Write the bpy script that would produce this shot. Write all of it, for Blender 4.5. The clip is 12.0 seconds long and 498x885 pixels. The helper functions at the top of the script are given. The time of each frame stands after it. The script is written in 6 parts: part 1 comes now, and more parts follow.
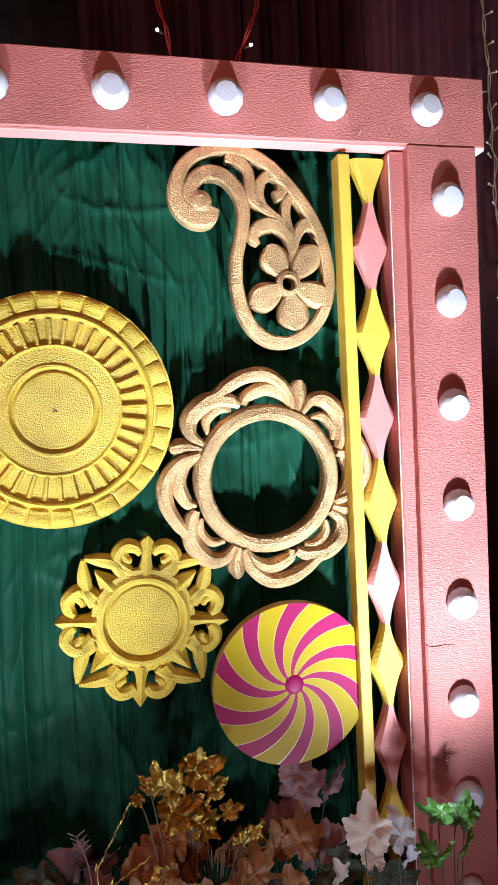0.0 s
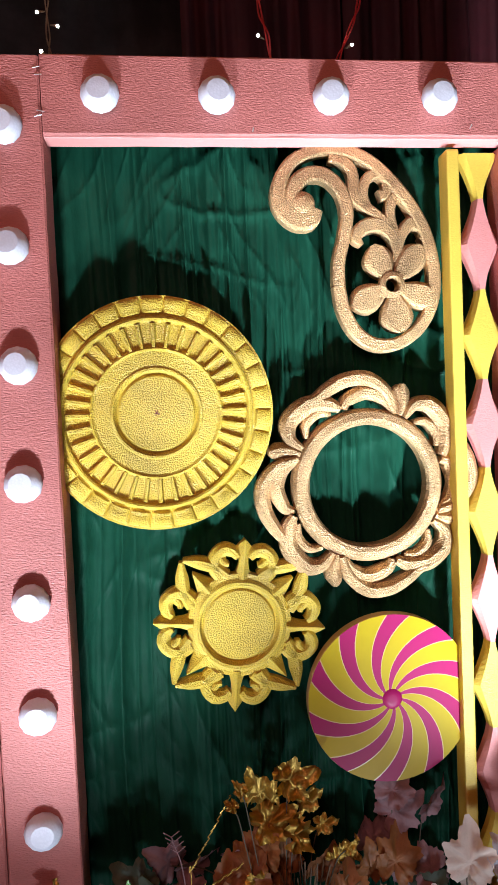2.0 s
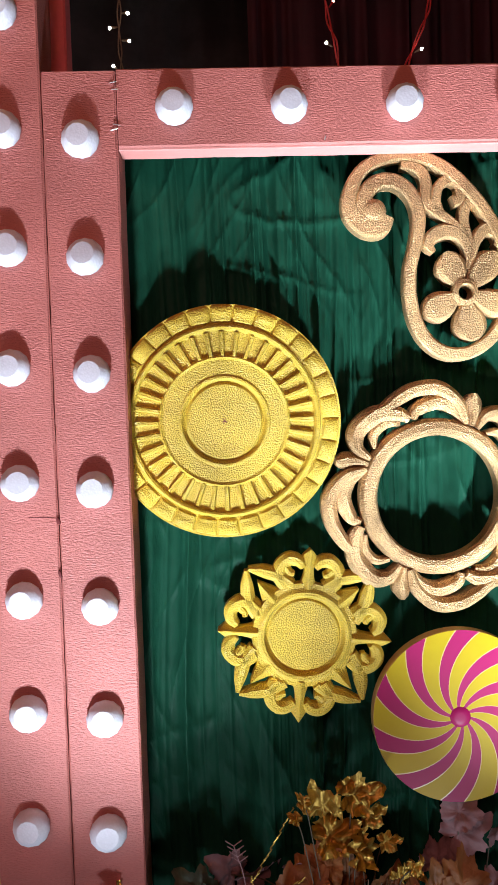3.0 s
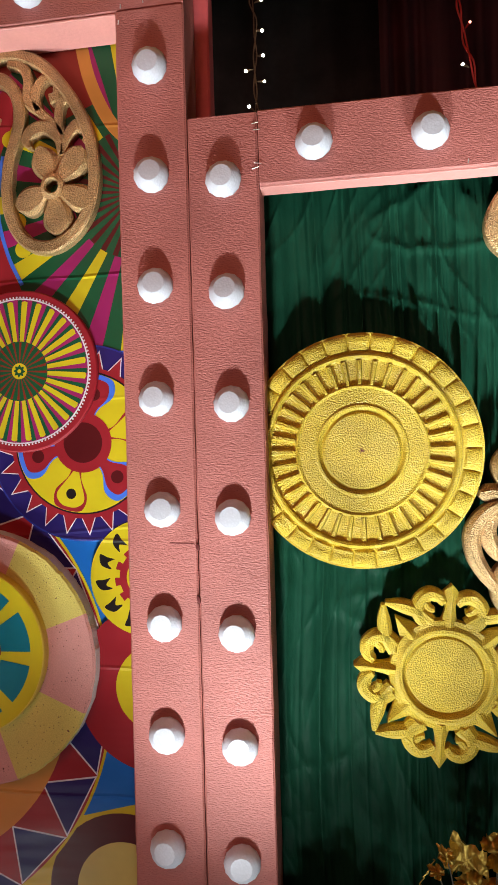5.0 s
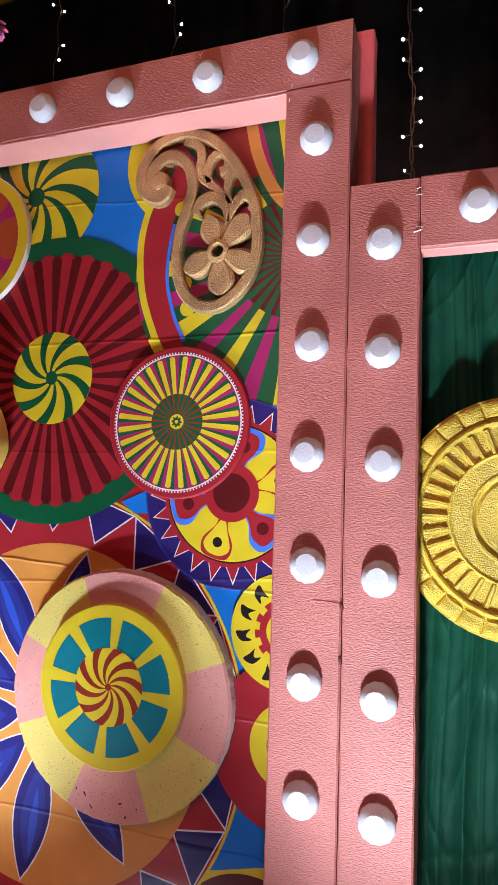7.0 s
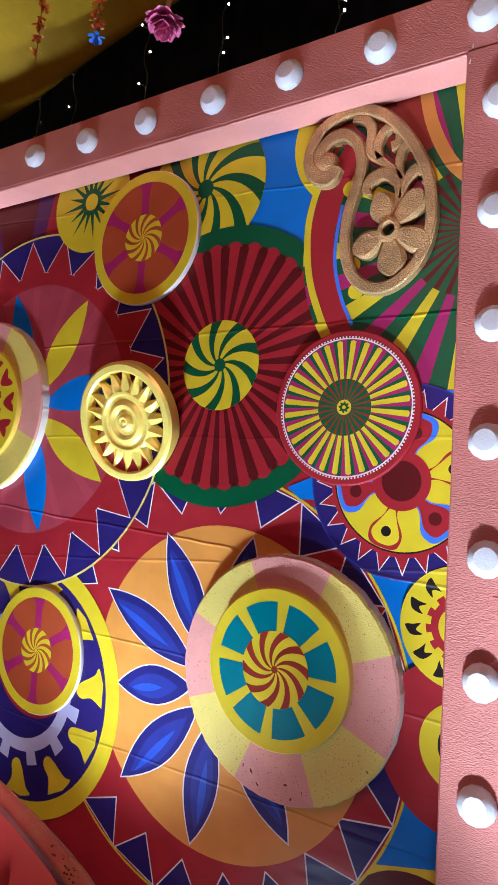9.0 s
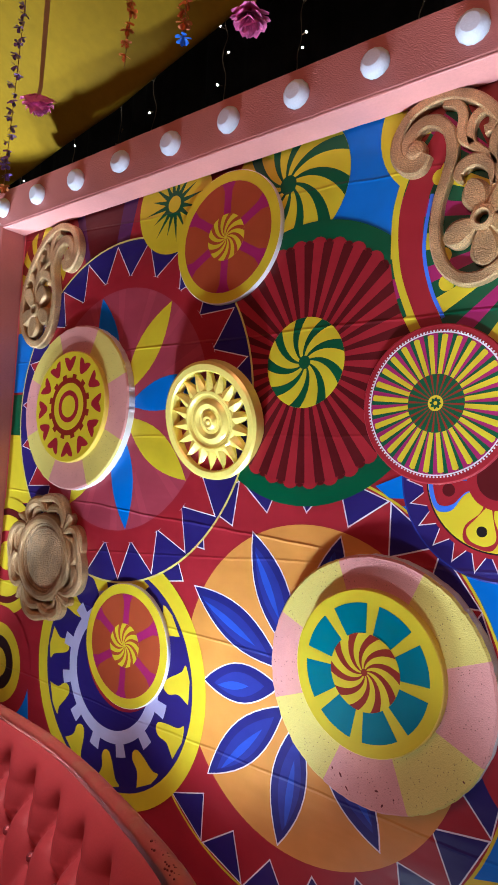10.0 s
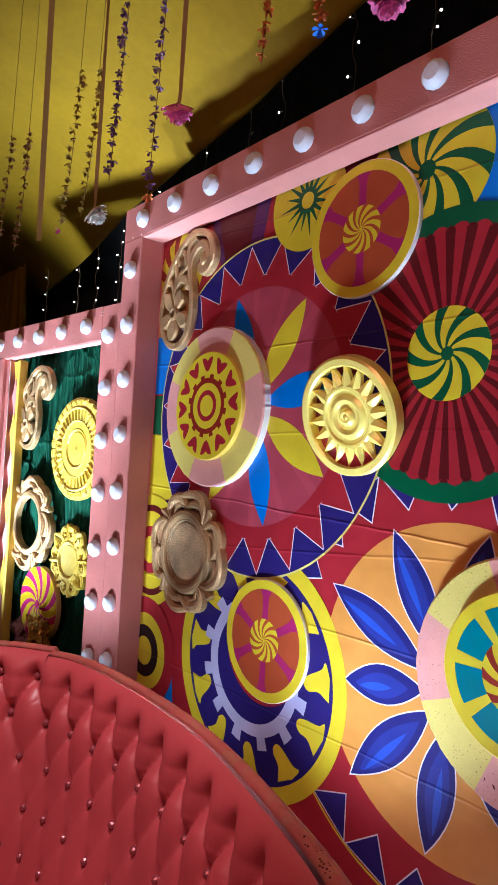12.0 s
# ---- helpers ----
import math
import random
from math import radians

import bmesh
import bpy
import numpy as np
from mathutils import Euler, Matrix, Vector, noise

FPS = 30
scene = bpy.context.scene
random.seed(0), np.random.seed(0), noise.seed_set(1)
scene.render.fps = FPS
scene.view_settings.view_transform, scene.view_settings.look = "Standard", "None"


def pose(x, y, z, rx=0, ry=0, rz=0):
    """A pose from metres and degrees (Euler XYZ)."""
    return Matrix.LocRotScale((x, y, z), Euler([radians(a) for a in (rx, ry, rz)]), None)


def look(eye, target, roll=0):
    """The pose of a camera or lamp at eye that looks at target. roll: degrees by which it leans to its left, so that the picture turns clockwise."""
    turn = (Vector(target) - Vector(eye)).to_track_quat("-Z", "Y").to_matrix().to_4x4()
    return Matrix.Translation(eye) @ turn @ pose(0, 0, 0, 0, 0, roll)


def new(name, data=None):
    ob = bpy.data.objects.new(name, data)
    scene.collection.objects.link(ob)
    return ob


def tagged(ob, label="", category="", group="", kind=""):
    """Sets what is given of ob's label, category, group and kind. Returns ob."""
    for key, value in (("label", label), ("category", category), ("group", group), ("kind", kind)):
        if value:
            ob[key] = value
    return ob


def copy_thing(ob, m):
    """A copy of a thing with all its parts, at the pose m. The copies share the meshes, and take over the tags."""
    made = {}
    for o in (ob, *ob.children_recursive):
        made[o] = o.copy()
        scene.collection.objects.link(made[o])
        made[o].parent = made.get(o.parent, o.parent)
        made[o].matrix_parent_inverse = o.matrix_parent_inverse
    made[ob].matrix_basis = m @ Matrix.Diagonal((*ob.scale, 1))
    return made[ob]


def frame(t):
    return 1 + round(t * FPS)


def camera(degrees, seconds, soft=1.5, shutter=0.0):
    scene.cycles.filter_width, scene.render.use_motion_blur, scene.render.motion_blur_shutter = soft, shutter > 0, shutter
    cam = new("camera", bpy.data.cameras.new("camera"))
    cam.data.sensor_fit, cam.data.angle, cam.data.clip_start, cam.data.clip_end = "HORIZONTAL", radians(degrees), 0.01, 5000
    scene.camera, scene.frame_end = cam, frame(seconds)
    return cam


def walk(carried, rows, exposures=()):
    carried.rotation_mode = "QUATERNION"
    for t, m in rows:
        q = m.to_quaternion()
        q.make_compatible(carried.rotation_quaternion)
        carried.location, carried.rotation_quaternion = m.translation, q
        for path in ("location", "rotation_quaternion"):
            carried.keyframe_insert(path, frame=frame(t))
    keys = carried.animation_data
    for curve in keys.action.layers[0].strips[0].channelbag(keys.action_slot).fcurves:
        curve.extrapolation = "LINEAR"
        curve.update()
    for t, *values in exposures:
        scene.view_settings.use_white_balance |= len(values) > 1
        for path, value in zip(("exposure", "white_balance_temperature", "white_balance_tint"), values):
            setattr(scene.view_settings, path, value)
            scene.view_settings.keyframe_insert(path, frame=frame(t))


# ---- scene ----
cam = camera(41.8, 12.0, 1.3)
PATH = [
    (0, (1.294, -1.567, 1.649), (1.766, 0.373, 1.538), -3.0),
    (0.5, (1.283, -1.565, 1.643), (1.669, 0.396, 1.554), -3.3),
    (1, (1.287, -1.562, 1.641), (1.594, 0.412, 1.549), -3.1),
    (1.5, (1.275, -1.548, 1.643), (1.561, 0.429, 1.541), -2.8),
    (2, (1.261, -1.541, 1.647), (1.484, 0.445, 1.565), -2.5),
    (2.5, (1.246, -1.537, 1.653), (1.386, 0.457, 1.587), -2.2),
    (4.5, (1.188, -1.533, 1.659), (1.0, 0.458, 1.637), -1.7),
    (5, (1.186, -1.534, 1.668), (0.894, 0.444, 1.694), -1.6),
    (5.5, (1.162, -1.547, 1.668), (0.813, 0.42, 1.755), -0.4),
    (6, (1.145, -1.558, 1.675), (0.729, 0.393, 1.813), 0.7),
    (6.5, (1.141, -1.556, 1.675), (0.617, 0.368, 1.833), 1.2),
    (7, (1.131, -1.558, 1.68), (0.475, 0.323, 1.86), 1.9),
    (9, (1.077, -1.557, 1.675), (0.014, 0.133, 1.797), 3.3),
    (9.5, (1.056, -1.558, 1.672), (-0.09, 0.077, 1.786), 3.5),
    (10, (1.039, -1.562, 1.671), (-0.207, -0.001, 1.778), 3.3),
    (10.5, (1.029, -1.562, 1.669), (-0.283, -0.056, 1.763), 3.1),
    (11, (1.023, -1.565, 1.667), (-0.361, -0.125, 1.764), 3.1),
    (11.5, (1.02, -1.572, 1.67), (-0.449, -0.218, 1.766), 3.1),
    (12, (1.009, -1.576, 1.662), (-0.516, -0.284, 1.744), 3.1),
]
EXPOSE = [(0, 0.08, 6400, 10), (2.5, 0.05, 6500, 10), (4.5, -0.24, 7400, 3), (5.5, -0.26, 7500, 3), (6.3, -0.14, 7100, 5), (7, 0.02, 6500, 9), (9, -0.02, 6050, 4), (12, 0.0, 5800, 6)]
walk(cam, [(t, look(eye, target, roll)) for t, eye, target, roll in PATH], EXPOSE)

# ---- world and light ----
world = bpy.data.worlds.new("world")
scene.world = world
world.use_nodes = True
world.node_tree.nodes["Background"].inputs[0].default_value = (0.9, 0.5, 0.42, 1)
world.node_tree.nodes["Background"].inputs[1].default_value = 0.02


def spot_lamp(name, eye, target, watts, size, blend, radius, colour):
    d = bpy.data.lights.new(name, "SPOT")
    d.energy, d.spot_size, d.spot_blend, d.shadow_soft_size, d.color = watts, radians(size), blend, radius, colour
    ob = new(name, d)
    ob.matrix_world = look(eye, target)
    return ob


# floor uplights that wash each panel in narrow beams; wide spills and fills are added; the hall's red wash is unseen
COOL = (0.83, 0.95, 1.10)
spot_lamp("uplight_outer_post", (2.10, -1.05, 0.06), (2.13, 0.0, 2.10), 540, 59, 1.0, 0.07, COOL)
# the three spill lamps are added to lift the panels' lower parts
spot_lamp("spill_outer_post", (1.96, -1.05, 0.06), (1.75, 0.0, 1.50), 18, 100, 1.0, 0.07, COOL)
spot_lamp("uplight_inner_post", (0.87, -1.05, 0.06), (1.12, 0.0, 2.16), 320, 58, 1.0, 0.07, COOL)
spot_lamp("spill_inner_post", (1.05, -1.05, 0.06), (1.35, 0.0, 1.60), 15, 110, 1.0, 0.07, COOL)
spot_lamp("uplight_banner", (-0.28, -0.62, 0.10), (-0.24, 0.0, 3.35), 350, 74, 1.0, 0.10, COOL)
spot_lamp("spill_banner", (0.06, -0.60, 0.10), (0.30, 0.0, 1.90), 8, 120, 1.0, 0.06, COOL)
spot_lamp("uplight_far_post", (-1.72, -0.98, 0.06), (-1.82, 0.0, 1.95), 290, 50, 1.0, 0.09, COOL)
# unseen extra lamp, added to brighten the banner's left side and post
spot_lamp("uplight_banner_far_side", (-0.62, -0.59, 0.10), (-1.42, 0.0, 1.80), 58, 62, 1.0, 0.08, COOL)
spot_lamp("uplight_far_panel", (-2.72, -1.10, 0.06), (-2.45, 0.0, 2.30), 1000, 56, 1.0, 0.10, COOL)
# unseen warm lamp, added to brighten the canopy cloth
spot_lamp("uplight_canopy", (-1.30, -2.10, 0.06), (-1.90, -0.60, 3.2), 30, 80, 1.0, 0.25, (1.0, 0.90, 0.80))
spot_lamp("uplight_backdrop", (1.72, 0.42, 0.05), (1.50, 0.62, 3.2), 120, 56, 1.0, 0.04, COOL)
# unseen white spot, added to light the sofa without the wall
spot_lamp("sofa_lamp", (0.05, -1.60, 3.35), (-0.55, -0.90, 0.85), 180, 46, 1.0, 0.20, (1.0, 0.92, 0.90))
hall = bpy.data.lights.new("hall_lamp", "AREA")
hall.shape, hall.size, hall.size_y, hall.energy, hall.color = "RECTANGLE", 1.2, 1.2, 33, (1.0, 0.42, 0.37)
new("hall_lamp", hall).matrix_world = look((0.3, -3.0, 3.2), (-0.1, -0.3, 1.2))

# ---- materials ----


def material(name, colour, rough=0.5, metal=0.0, grain=0.0, scale=60.0, vary=0.12, vary_scale=5.0, kind="noise", spec=0.5, coat=0.0, second=None, second_amount=0.5, pits=0.0, stretch=None, glitter=0.0, relief=0.002):
    """A principled paint: colour varied at two scales, with a fine bump."""
    m = bpy.data.materials.new(name)
    m.use_nodes = True
    t = m.node_tree
    n, li = t.nodes, t.links
    b = n["Principled BSDF"]
    b.inputs["Roughness"].default_value, b.inputs["Metallic"].default_value = rough, metal
    b.inputs["Specular IOR Level"].default_value = spec
    b.inputs["Coat Weight"].default_value = coat
    geo = n.new("ShaderNodeNewGeometry")
    big = n.new("ShaderNodeTexNoise")
    big.inputs["Scale"].default_value, big.inputs["Detail"].default_value = vary_scale, 5
    li.new(geo.outputs["Position"], big.inputs["Vector"])
    if kind == "bead":
        fine = n.new("ShaderNodeTexVoronoi")
        fine.inputs["Scale"].default_value = scale
        height = fine.outputs["Distance"]
    else:
        fine = n.new("ShaderNodeTexNoise")
        fine.inputs["Scale"].default_value, fine.inputs["Detail"].default_value = scale, 3
        height = fine.outputs["Fac"]
    if stretch:
        scaled = n.new("ShaderNodeVectorMath")
        scaled.operation = "MULTIPLY"
        scaled.inputs[1].default_value = stretch
        li.new(geo.outputs["Position"], scaled.inputs[0])
        li.new(scaled.outputs[0], fine.inputs["Vector"])
    else:
        li.new(geo.outputs["Position"], fine.inputs["Vector"])
    ramp = n.new("ShaderNodeMapRange")
    ramp.inputs["From Min"].default_value, ramp.inputs["From Max"].default_value = 0.3, 0.7
    ramp.inputs["To Min"].default_value, ramp.inputs["To Max"].default_value = 1 - vary, 1 + vary
    li.new(big.outputs["Fac"], ramp.inputs["Value"])
    fin = n.new("ShaderNodeMapRange")
    fin.inputs["From Min"].default_value, fin.inputs["From Max"].default_value = 0.1, 0.7
    fin.inputs["To Min"].default_value, fin.inputs["To Max"].default_value = 1 + vary * 0.4, 1 - vary * 0.6
    li.new(height, fin.inputs["Value"])
    mul = n.new("ShaderNodeMath")
    mul.operation = "MULTIPLY"
    li.new(ramp.outputs["Result"], mul.inputs[0])
    li.new(fin.outputs["Result"], mul.inputs[1])
    mix = n.new("ShaderNodeMix")
    mix.data_type, mix.blend_type = "RGBA", "MULTIPLY"
    mix.inputs["Factor"].default_value = 1.0
    mix.inputs["A"].default_value = (*colour, 1)
    li.new(mul.outputs["Value"], mix.inputs["B"])
    out = mix.outputs["Result"]
    if second:
        patch = n.new("ShaderNodeTexNoise")
        patch.inputs["Scale"].default_value, patch.inputs["Detail"].default_value = vary_scale * 3, 6
        li.new(geo.outputs["Position"], patch.inputs["Vector"])
        cut = n.new("ShaderNodeMapRange")
        cut.inputs["From Min"].default_value, cut.inputs["From Max"].default_value = 0.52, 0.62
        cut.inputs["To Max"].default_value = second_amount
        li.new(patch.outputs["Fac"], cut.inputs["Value"])
        two = n.new("ShaderNodeMix")
        two.data_type = "RGBA"
        two.inputs["B"].default_value = (*second, 1)
        li.new(cut.outputs["Result"], two.inputs["Factor"])
        li.new(out, two.inputs["A"])
        out = two.outputs["Result"]
    if pits:
        spot = n.new("ShaderNodeTexVoronoi")
        spot.inputs["Scale"].default_value = pits
        li.new(geo.outputs["Position"], spot.inputs["Vector"])
        hole = n.new("ShaderNodeMapRange")
        hole.inputs["From Min"].default_value, hole.inputs["From Max"].default_value = 0.10, 0.20
        li.new(spot.outputs["Distance"], hole.inputs["Value"])
        some = n.new("ShaderNodeTexNoise")
        some.inputs["Scale"].default_value = 22
        li.new(geo.outputs["Position"], some.inputs["Vector"])
        gate = n.new("ShaderNodeMapRange")
        gate.inputs["From Min"].default_value, gate.inputs["From Max"].default_value = 0.42, 0.52
        gate.inputs["To Min"].default_value, gate.inputs["To Max"].default_value = 1.0, 0.0
        li.new(some.outputs["Fac"], gate.inputs["Value"])
        keep = n.new("ShaderNodeMath")
        keep.operation = "MAXIMUM"
        li.new(hole.outputs["Result"], keep.inputs[0])
        li.new(gate.outputs["Result"], keep.inputs[1])
        dark = n.new("ShaderNodeMix")
        dark.data_type = "RGBA"
        dark.inputs["A"].default_value = (colour[0] * 0.30, colour[1] * 0.22, colour[2] * 0.2, 1)
        li.new(keep.outputs[0], dark.inputs["Factor"])
        li.new(out, dark.inputs["B"])
        out = dark.outputs["Result"]
    li.new(out, b.inputs["Base Color"])
    if glitter:
        flake = n.new("ShaderNodeTexVoronoi")
        flake.inputs["Scale"].default_value = 620
        li.new(geo.outputs["Position"], flake.inputs["Vector"])
        off = n.new("ShaderNodeVectorMath")
        off.operation = "SUBTRACT"
        off.inputs[1].default_value = (0.5, 0.5, 0.5)
        li.new(flake.outputs["Color"], off.inputs[0])
        less = n.new("ShaderNodeVectorMath")
        less.operation = "SCALE"
        less.inputs["Scale"].default_value = glitter
        li.new(off.outputs[0], less.inputs[0])
        plus = n.new("ShaderNodeVectorMath")
        li.new(geo.outputs["Normal"], plus.inputs[0])
        li.new(less.outputs[0], plus.inputs[1])
        unit = n.new("ShaderNodeVectorMath")
        unit.operation = "NORMALIZE"
        li.new(plus.outputs[0], unit.inputs[0])
        li.new(unit.outputs[0], b.inputs["Normal"])
    if grain:
        bump = n.new("ShaderNodeBump")
        if glitter:
            li.new(unit.outputs[0], bump.inputs["Normal"])
        bump.inputs["Strength"].default_value, bump.inputs["Distance"].default_value = min(1.0, grain), relief
        li.new(height, bump.inputs["Height"])
        li.new(bump.outputs["Normal"], b.inputs["Normal"])
    return m


def glow(name, colour, strength):
    m = bpy.data.materials.new(name)
    m.use_nodes = True
    b = m.node_tree.nodes["Principled BSDF"]
    b.inputs["Emission Color"].default_value, b.inputs["Emission Strength"].default_value = (*colour, 1), strength
    return m


CREASES = [(0.83, 0.0, 1.0), (1.155, -0.01, 0.8), (1.49, -0.05, 0.9), (2.11, 0.0, 0.8), (2.53, -0.08, 0.7), (1.44, 0.08, 0.6), (1.80, 0.01, 0.4)]


def vinyl_group():
    """Normal of a printed vinyl sheet: soft waves, and horizontal fold lines."""
    g = bpy.data.node_groups.new("vinyl_relief", "ShaderNodeTree")
    g.interface.new_socket("Normal", in_out="OUTPUT", socket_type="NodeSocketVector")
    n, li = g.nodes, g.links
    out = n.new("NodeGroupOutput")
    geo = n.new("ShaderNodeNewGeometry")
    sep = n.new("ShaderNodeSeparateXYZ")
    li.new(geo.outputs["Position"], sep.inputs[0])
    wave = n.new("ShaderNodeTexNoise")
    wave.inputs["Scale"].default_value, wave.inputs["Detail"].default_value = 3.5, 3
    stretch = n.new("ShaderNodeVectorMath")
    stretch.operation = "MULTIPLY"
    stretch.inputs[1].default_value = (0.6, 0.2, 1.9)
    li.new(geo.outputs["Position"], stretch.inputs[0])
    li.new(stretch.outputs[0], wave.inputs["Vector"])

    def math(op, a, b=0.0, c=None):
        k = n.new("ShaderNodeMath")
        k.operation = op
        for q, v in enumerate((a, b) if c is None else (a, b, c)):
            if isinstance(v, (int, float)):
                k.inputs[q].default_value = v
            else:
                li.new(v, k.inputs[q])
        return k.outputs[0]

    wob = n.new("ShaderNodeTexNoise")
    wob.inputs["Scale"].default_value = 4.0
    li.new(geo.outputs["Position"], wob.inputs["Vector"])
    total = math("MULTIPLY", wave.outputs["Fac"], 0.012)
    for z0, slope, amount in CREASES:
        line = math("ADD", math("MULTIPLY", sep.outputs["X"], slope), z0)
        d = math("SUBTRACT", sep.outputs["Z"], math("ADD", line, math("MULTIPLY", math("SUBTRACT", wob.outputs["Fac"], 0.5), 0.02)))
        a = math("MAXIMUM", math("SUBTRACT", 1.0, math("DIVIDE", math("ABSOLUTE", d), 0.006)), 0.0)
        total = math("ADD", total, math("MULTIPLY", a, 0.0034 * amount))
    bump = n.new("ShaderNodeBump")
    bump.inputs["Strength"].default_value, bump.inputs["Distance"].default_value = 0.8, 1.0
    li.new(total, bump.inputs["Height"])
    li.new(bump.outputs["Normal"], out.inputs[0])
    return g


VINYL = vinyl_group()


def vinyl(name, colour, creased=True):
    """Printed vinyl, creased where it hangs loose as a sheet."""
    m = bpy.data.materials.new(("vinyl_" if creased else "board_print_") + name)
    m.use_nodes = True
    n, li = m.node_tree.nodes, m.node_tree.links
    b = n["Principled BSDF"]
    b.inputs["Roughness"].default_value = 0.36
    b.inputs["Specular IOR Level"].default_value = 0.28
    geo = n.new("ShaderNodeNewGeometry")
    noise_a = n.new("ShaderNodeTexNoise")
    noise_a.inputs["Scale"].default_value, noise_a.inputs["Detail"].default_value = 9, 6
    li.new(geo.outputs["Position"], noise_a.inputs["Vector"])
    ramp = n.new("ShaderNodeMapRange")
    ramp.inputs["From Min"].default_value, ramp.inputs["From Max"].default_value = 0.3, 0.7
    ramp.inputs["To Min"].default_value, ramp.inputs["To Max"].default_value = 0.9, 1.08
    li.new(noise_a.outputs["Fac"], ramp.inputs["Value"])
    mix = n.new("ShaderNodeMix")
    mix.data_type, mix.blend_type = "RGBA", "MULTIPLY"
    mix.inputs["Factor"].default_value = 1.0
    mix.inputs["A"].default_value = (*colour, 1)
    li.new(ramp.outputs["Result"], mix.inputs["B"])
    li.new(mix.outputs["Result"], b.inputs["Base Color"])
    rough = n.new("ShaderNodeMapRange")
    rough.inputs["To Min"].default_value, rough.inputs["To Max"].default_value = 0.3, 0.48
    li.new(noise_a.outputs["Fac"], rough.inputs["Value"])
    li.new(rough.outputs["Result"], b.inputs["Roughness"])
    if creased:
        g = n.new("ShaderNodeGroup")
        g.node_tree = VINYL
        li.new(g.outputs[0], b.inputs["Normal"])
    return m


PINK = material("pink_foam_paint", (0.50, 0.160, 0.138), 0.58, grain=1.0, scale=1.0, vary=0.18, vary_scale=3.5, stretch=(120, 120, 400), relief=0.0023)
# lighter pink for beam undersides: the glow from below is in the colour
PINK_LIT = material("pink_foam_lit_underside", (0.72, 0.30, 0.27), 0.6, grain=0.25, scale=120, vary=0.08)
RED_SIDE = material("red_painted_side", (0.72, 0.12, 0.13), 0.55, grain=0.2, scale=90)
RAW = material("raw_white_foam", (0.78, 0.76, 0.74), 0.7, grain=0.5, scale=220, kind="bead", vary=0.06)
BULB = material("white_foam_ball", (0.66, 0.68, 0.76), 0.6, grain=0.15, scale=190, kind="bead", vary=0.06)
YELLOW = material("yellow_foam_paint", (0.68, 0.485, 0.055), 0.34, grain=1.0, scale=310, kind="bead", vary=0.26, vary_scale=9, pits=150, relief=0.0022)
YELLOW_BAR = material("yellow_bar_paint", (0.76, 0.55, 0.08), 0.45, grain=0.6, scale=1.0, vary=0.14, stretch=(140, 140, 380), relief=0.0012)
PINK_DIAMOND = material("pink_diamond_paint", (0.72, 0.28, 0.26), 0.5, grain=0.6, scale=1.0, vary=0.12, stretch=(140, 140, 380), relief=0.0012)
GLITTER = material("gold_glitter_paint", (0.62, 0.40, 0.19), 0.36, metal=0.52, grain=1.0, scale=300, kind="bead", vary=0.38, vary_scale=10, glitter=0.5, pits=200, relief=0.0022)
GLITTER_COARSE = material("coarse_gold_glitter", (0.66, 0.45, 0.23), 0.32, metal=0.0, grain=1.0, scale=160, kind="bead", vary=0.5, vary_scale=10, glitter=0.8, pits=150, relief=0.006)
GOLD = material("gold_foil", (1.0, 0.83, 0.20), 0.26, metal=0.25, grain=0.25, scale=90, vary=0.08)
CLOTH = material("green_satin", (0.0080, 0.058, 0.033), 0.5, grain=0.5, scale=1.0, vary=0.22, vary_scale=7, spec=0.06, stretch=(60, 60, 26), relief=0.006)
SPECKLE_Y = material("speckled_yellow_foam", (0.66, 0.55, 0.13), 0.6, grain=0.35, scale=300, kind="bead", vary=0.10, pits=110)
SPECKLE_P = material("speckled_pink_foam", (0.66, 0.30, 0.27), 0.6, grain=0.35, scale=300, kind="bead", vary=0.10, pits=110, second=(0.42, 0.12, 0.12), second_amount=0.10)
SOFA = material("red_leatherette", (0.50, 0.062, 0.072), 0.42, grain=0.12, scale=240, vary=0.1, vary_scale=3, coat=0.15)
SOFA_ROLL = material("brownish_red_leatherette", (0.40, 0.070, 0.055), 0.62, grain=0.12, scale=240, vary=0.14, vary_scale=6, second=(0.33, 0.12, 0.07), second_amount=0.45)
CEIL = material("yellow_canopy_cloth", (0.255, 0.150, 0.005), 0.7, grain=0.2, scale=30, vary=0.15, vary_scale=1.6, spec=0.12)
BLACK = material("black_curtain", (0.028, 0.027, 0.027), 0.85, grain=0.3, scale=40, vary=0.4, spec=0.2)
MAROON = material("maroon_curtain", (0.05, 0.004, 0.008), 0.7, grain=0.3, scale=40, vary=0.4)
FLOOR = material("dark_carpet", (0.06, 0.012, 0.012), 0.9, grain=0.6, scale=300, vary=0.2)
WALL = material("hall_wall_paint", (0.10, 0.07, 0.06), 0.8, grain=0.1, scale=60)
GREEN_WIRE = material("green_wire", (0.24, 0.17, 0.10), 0.6)
RED_WIRE = material("red_wire", (0.75, 0.05, 0.05), 0.4)
LED_ON = glow("lit_led", (1.0, 0.92, 0.80), 14.0)
LED_RED = glow("lit_red_led", (1.0, 0.35, 0.3), 6.0)
LED_OFF = material("clear_led", (0.6, 0.55, 0.45), 0.3)

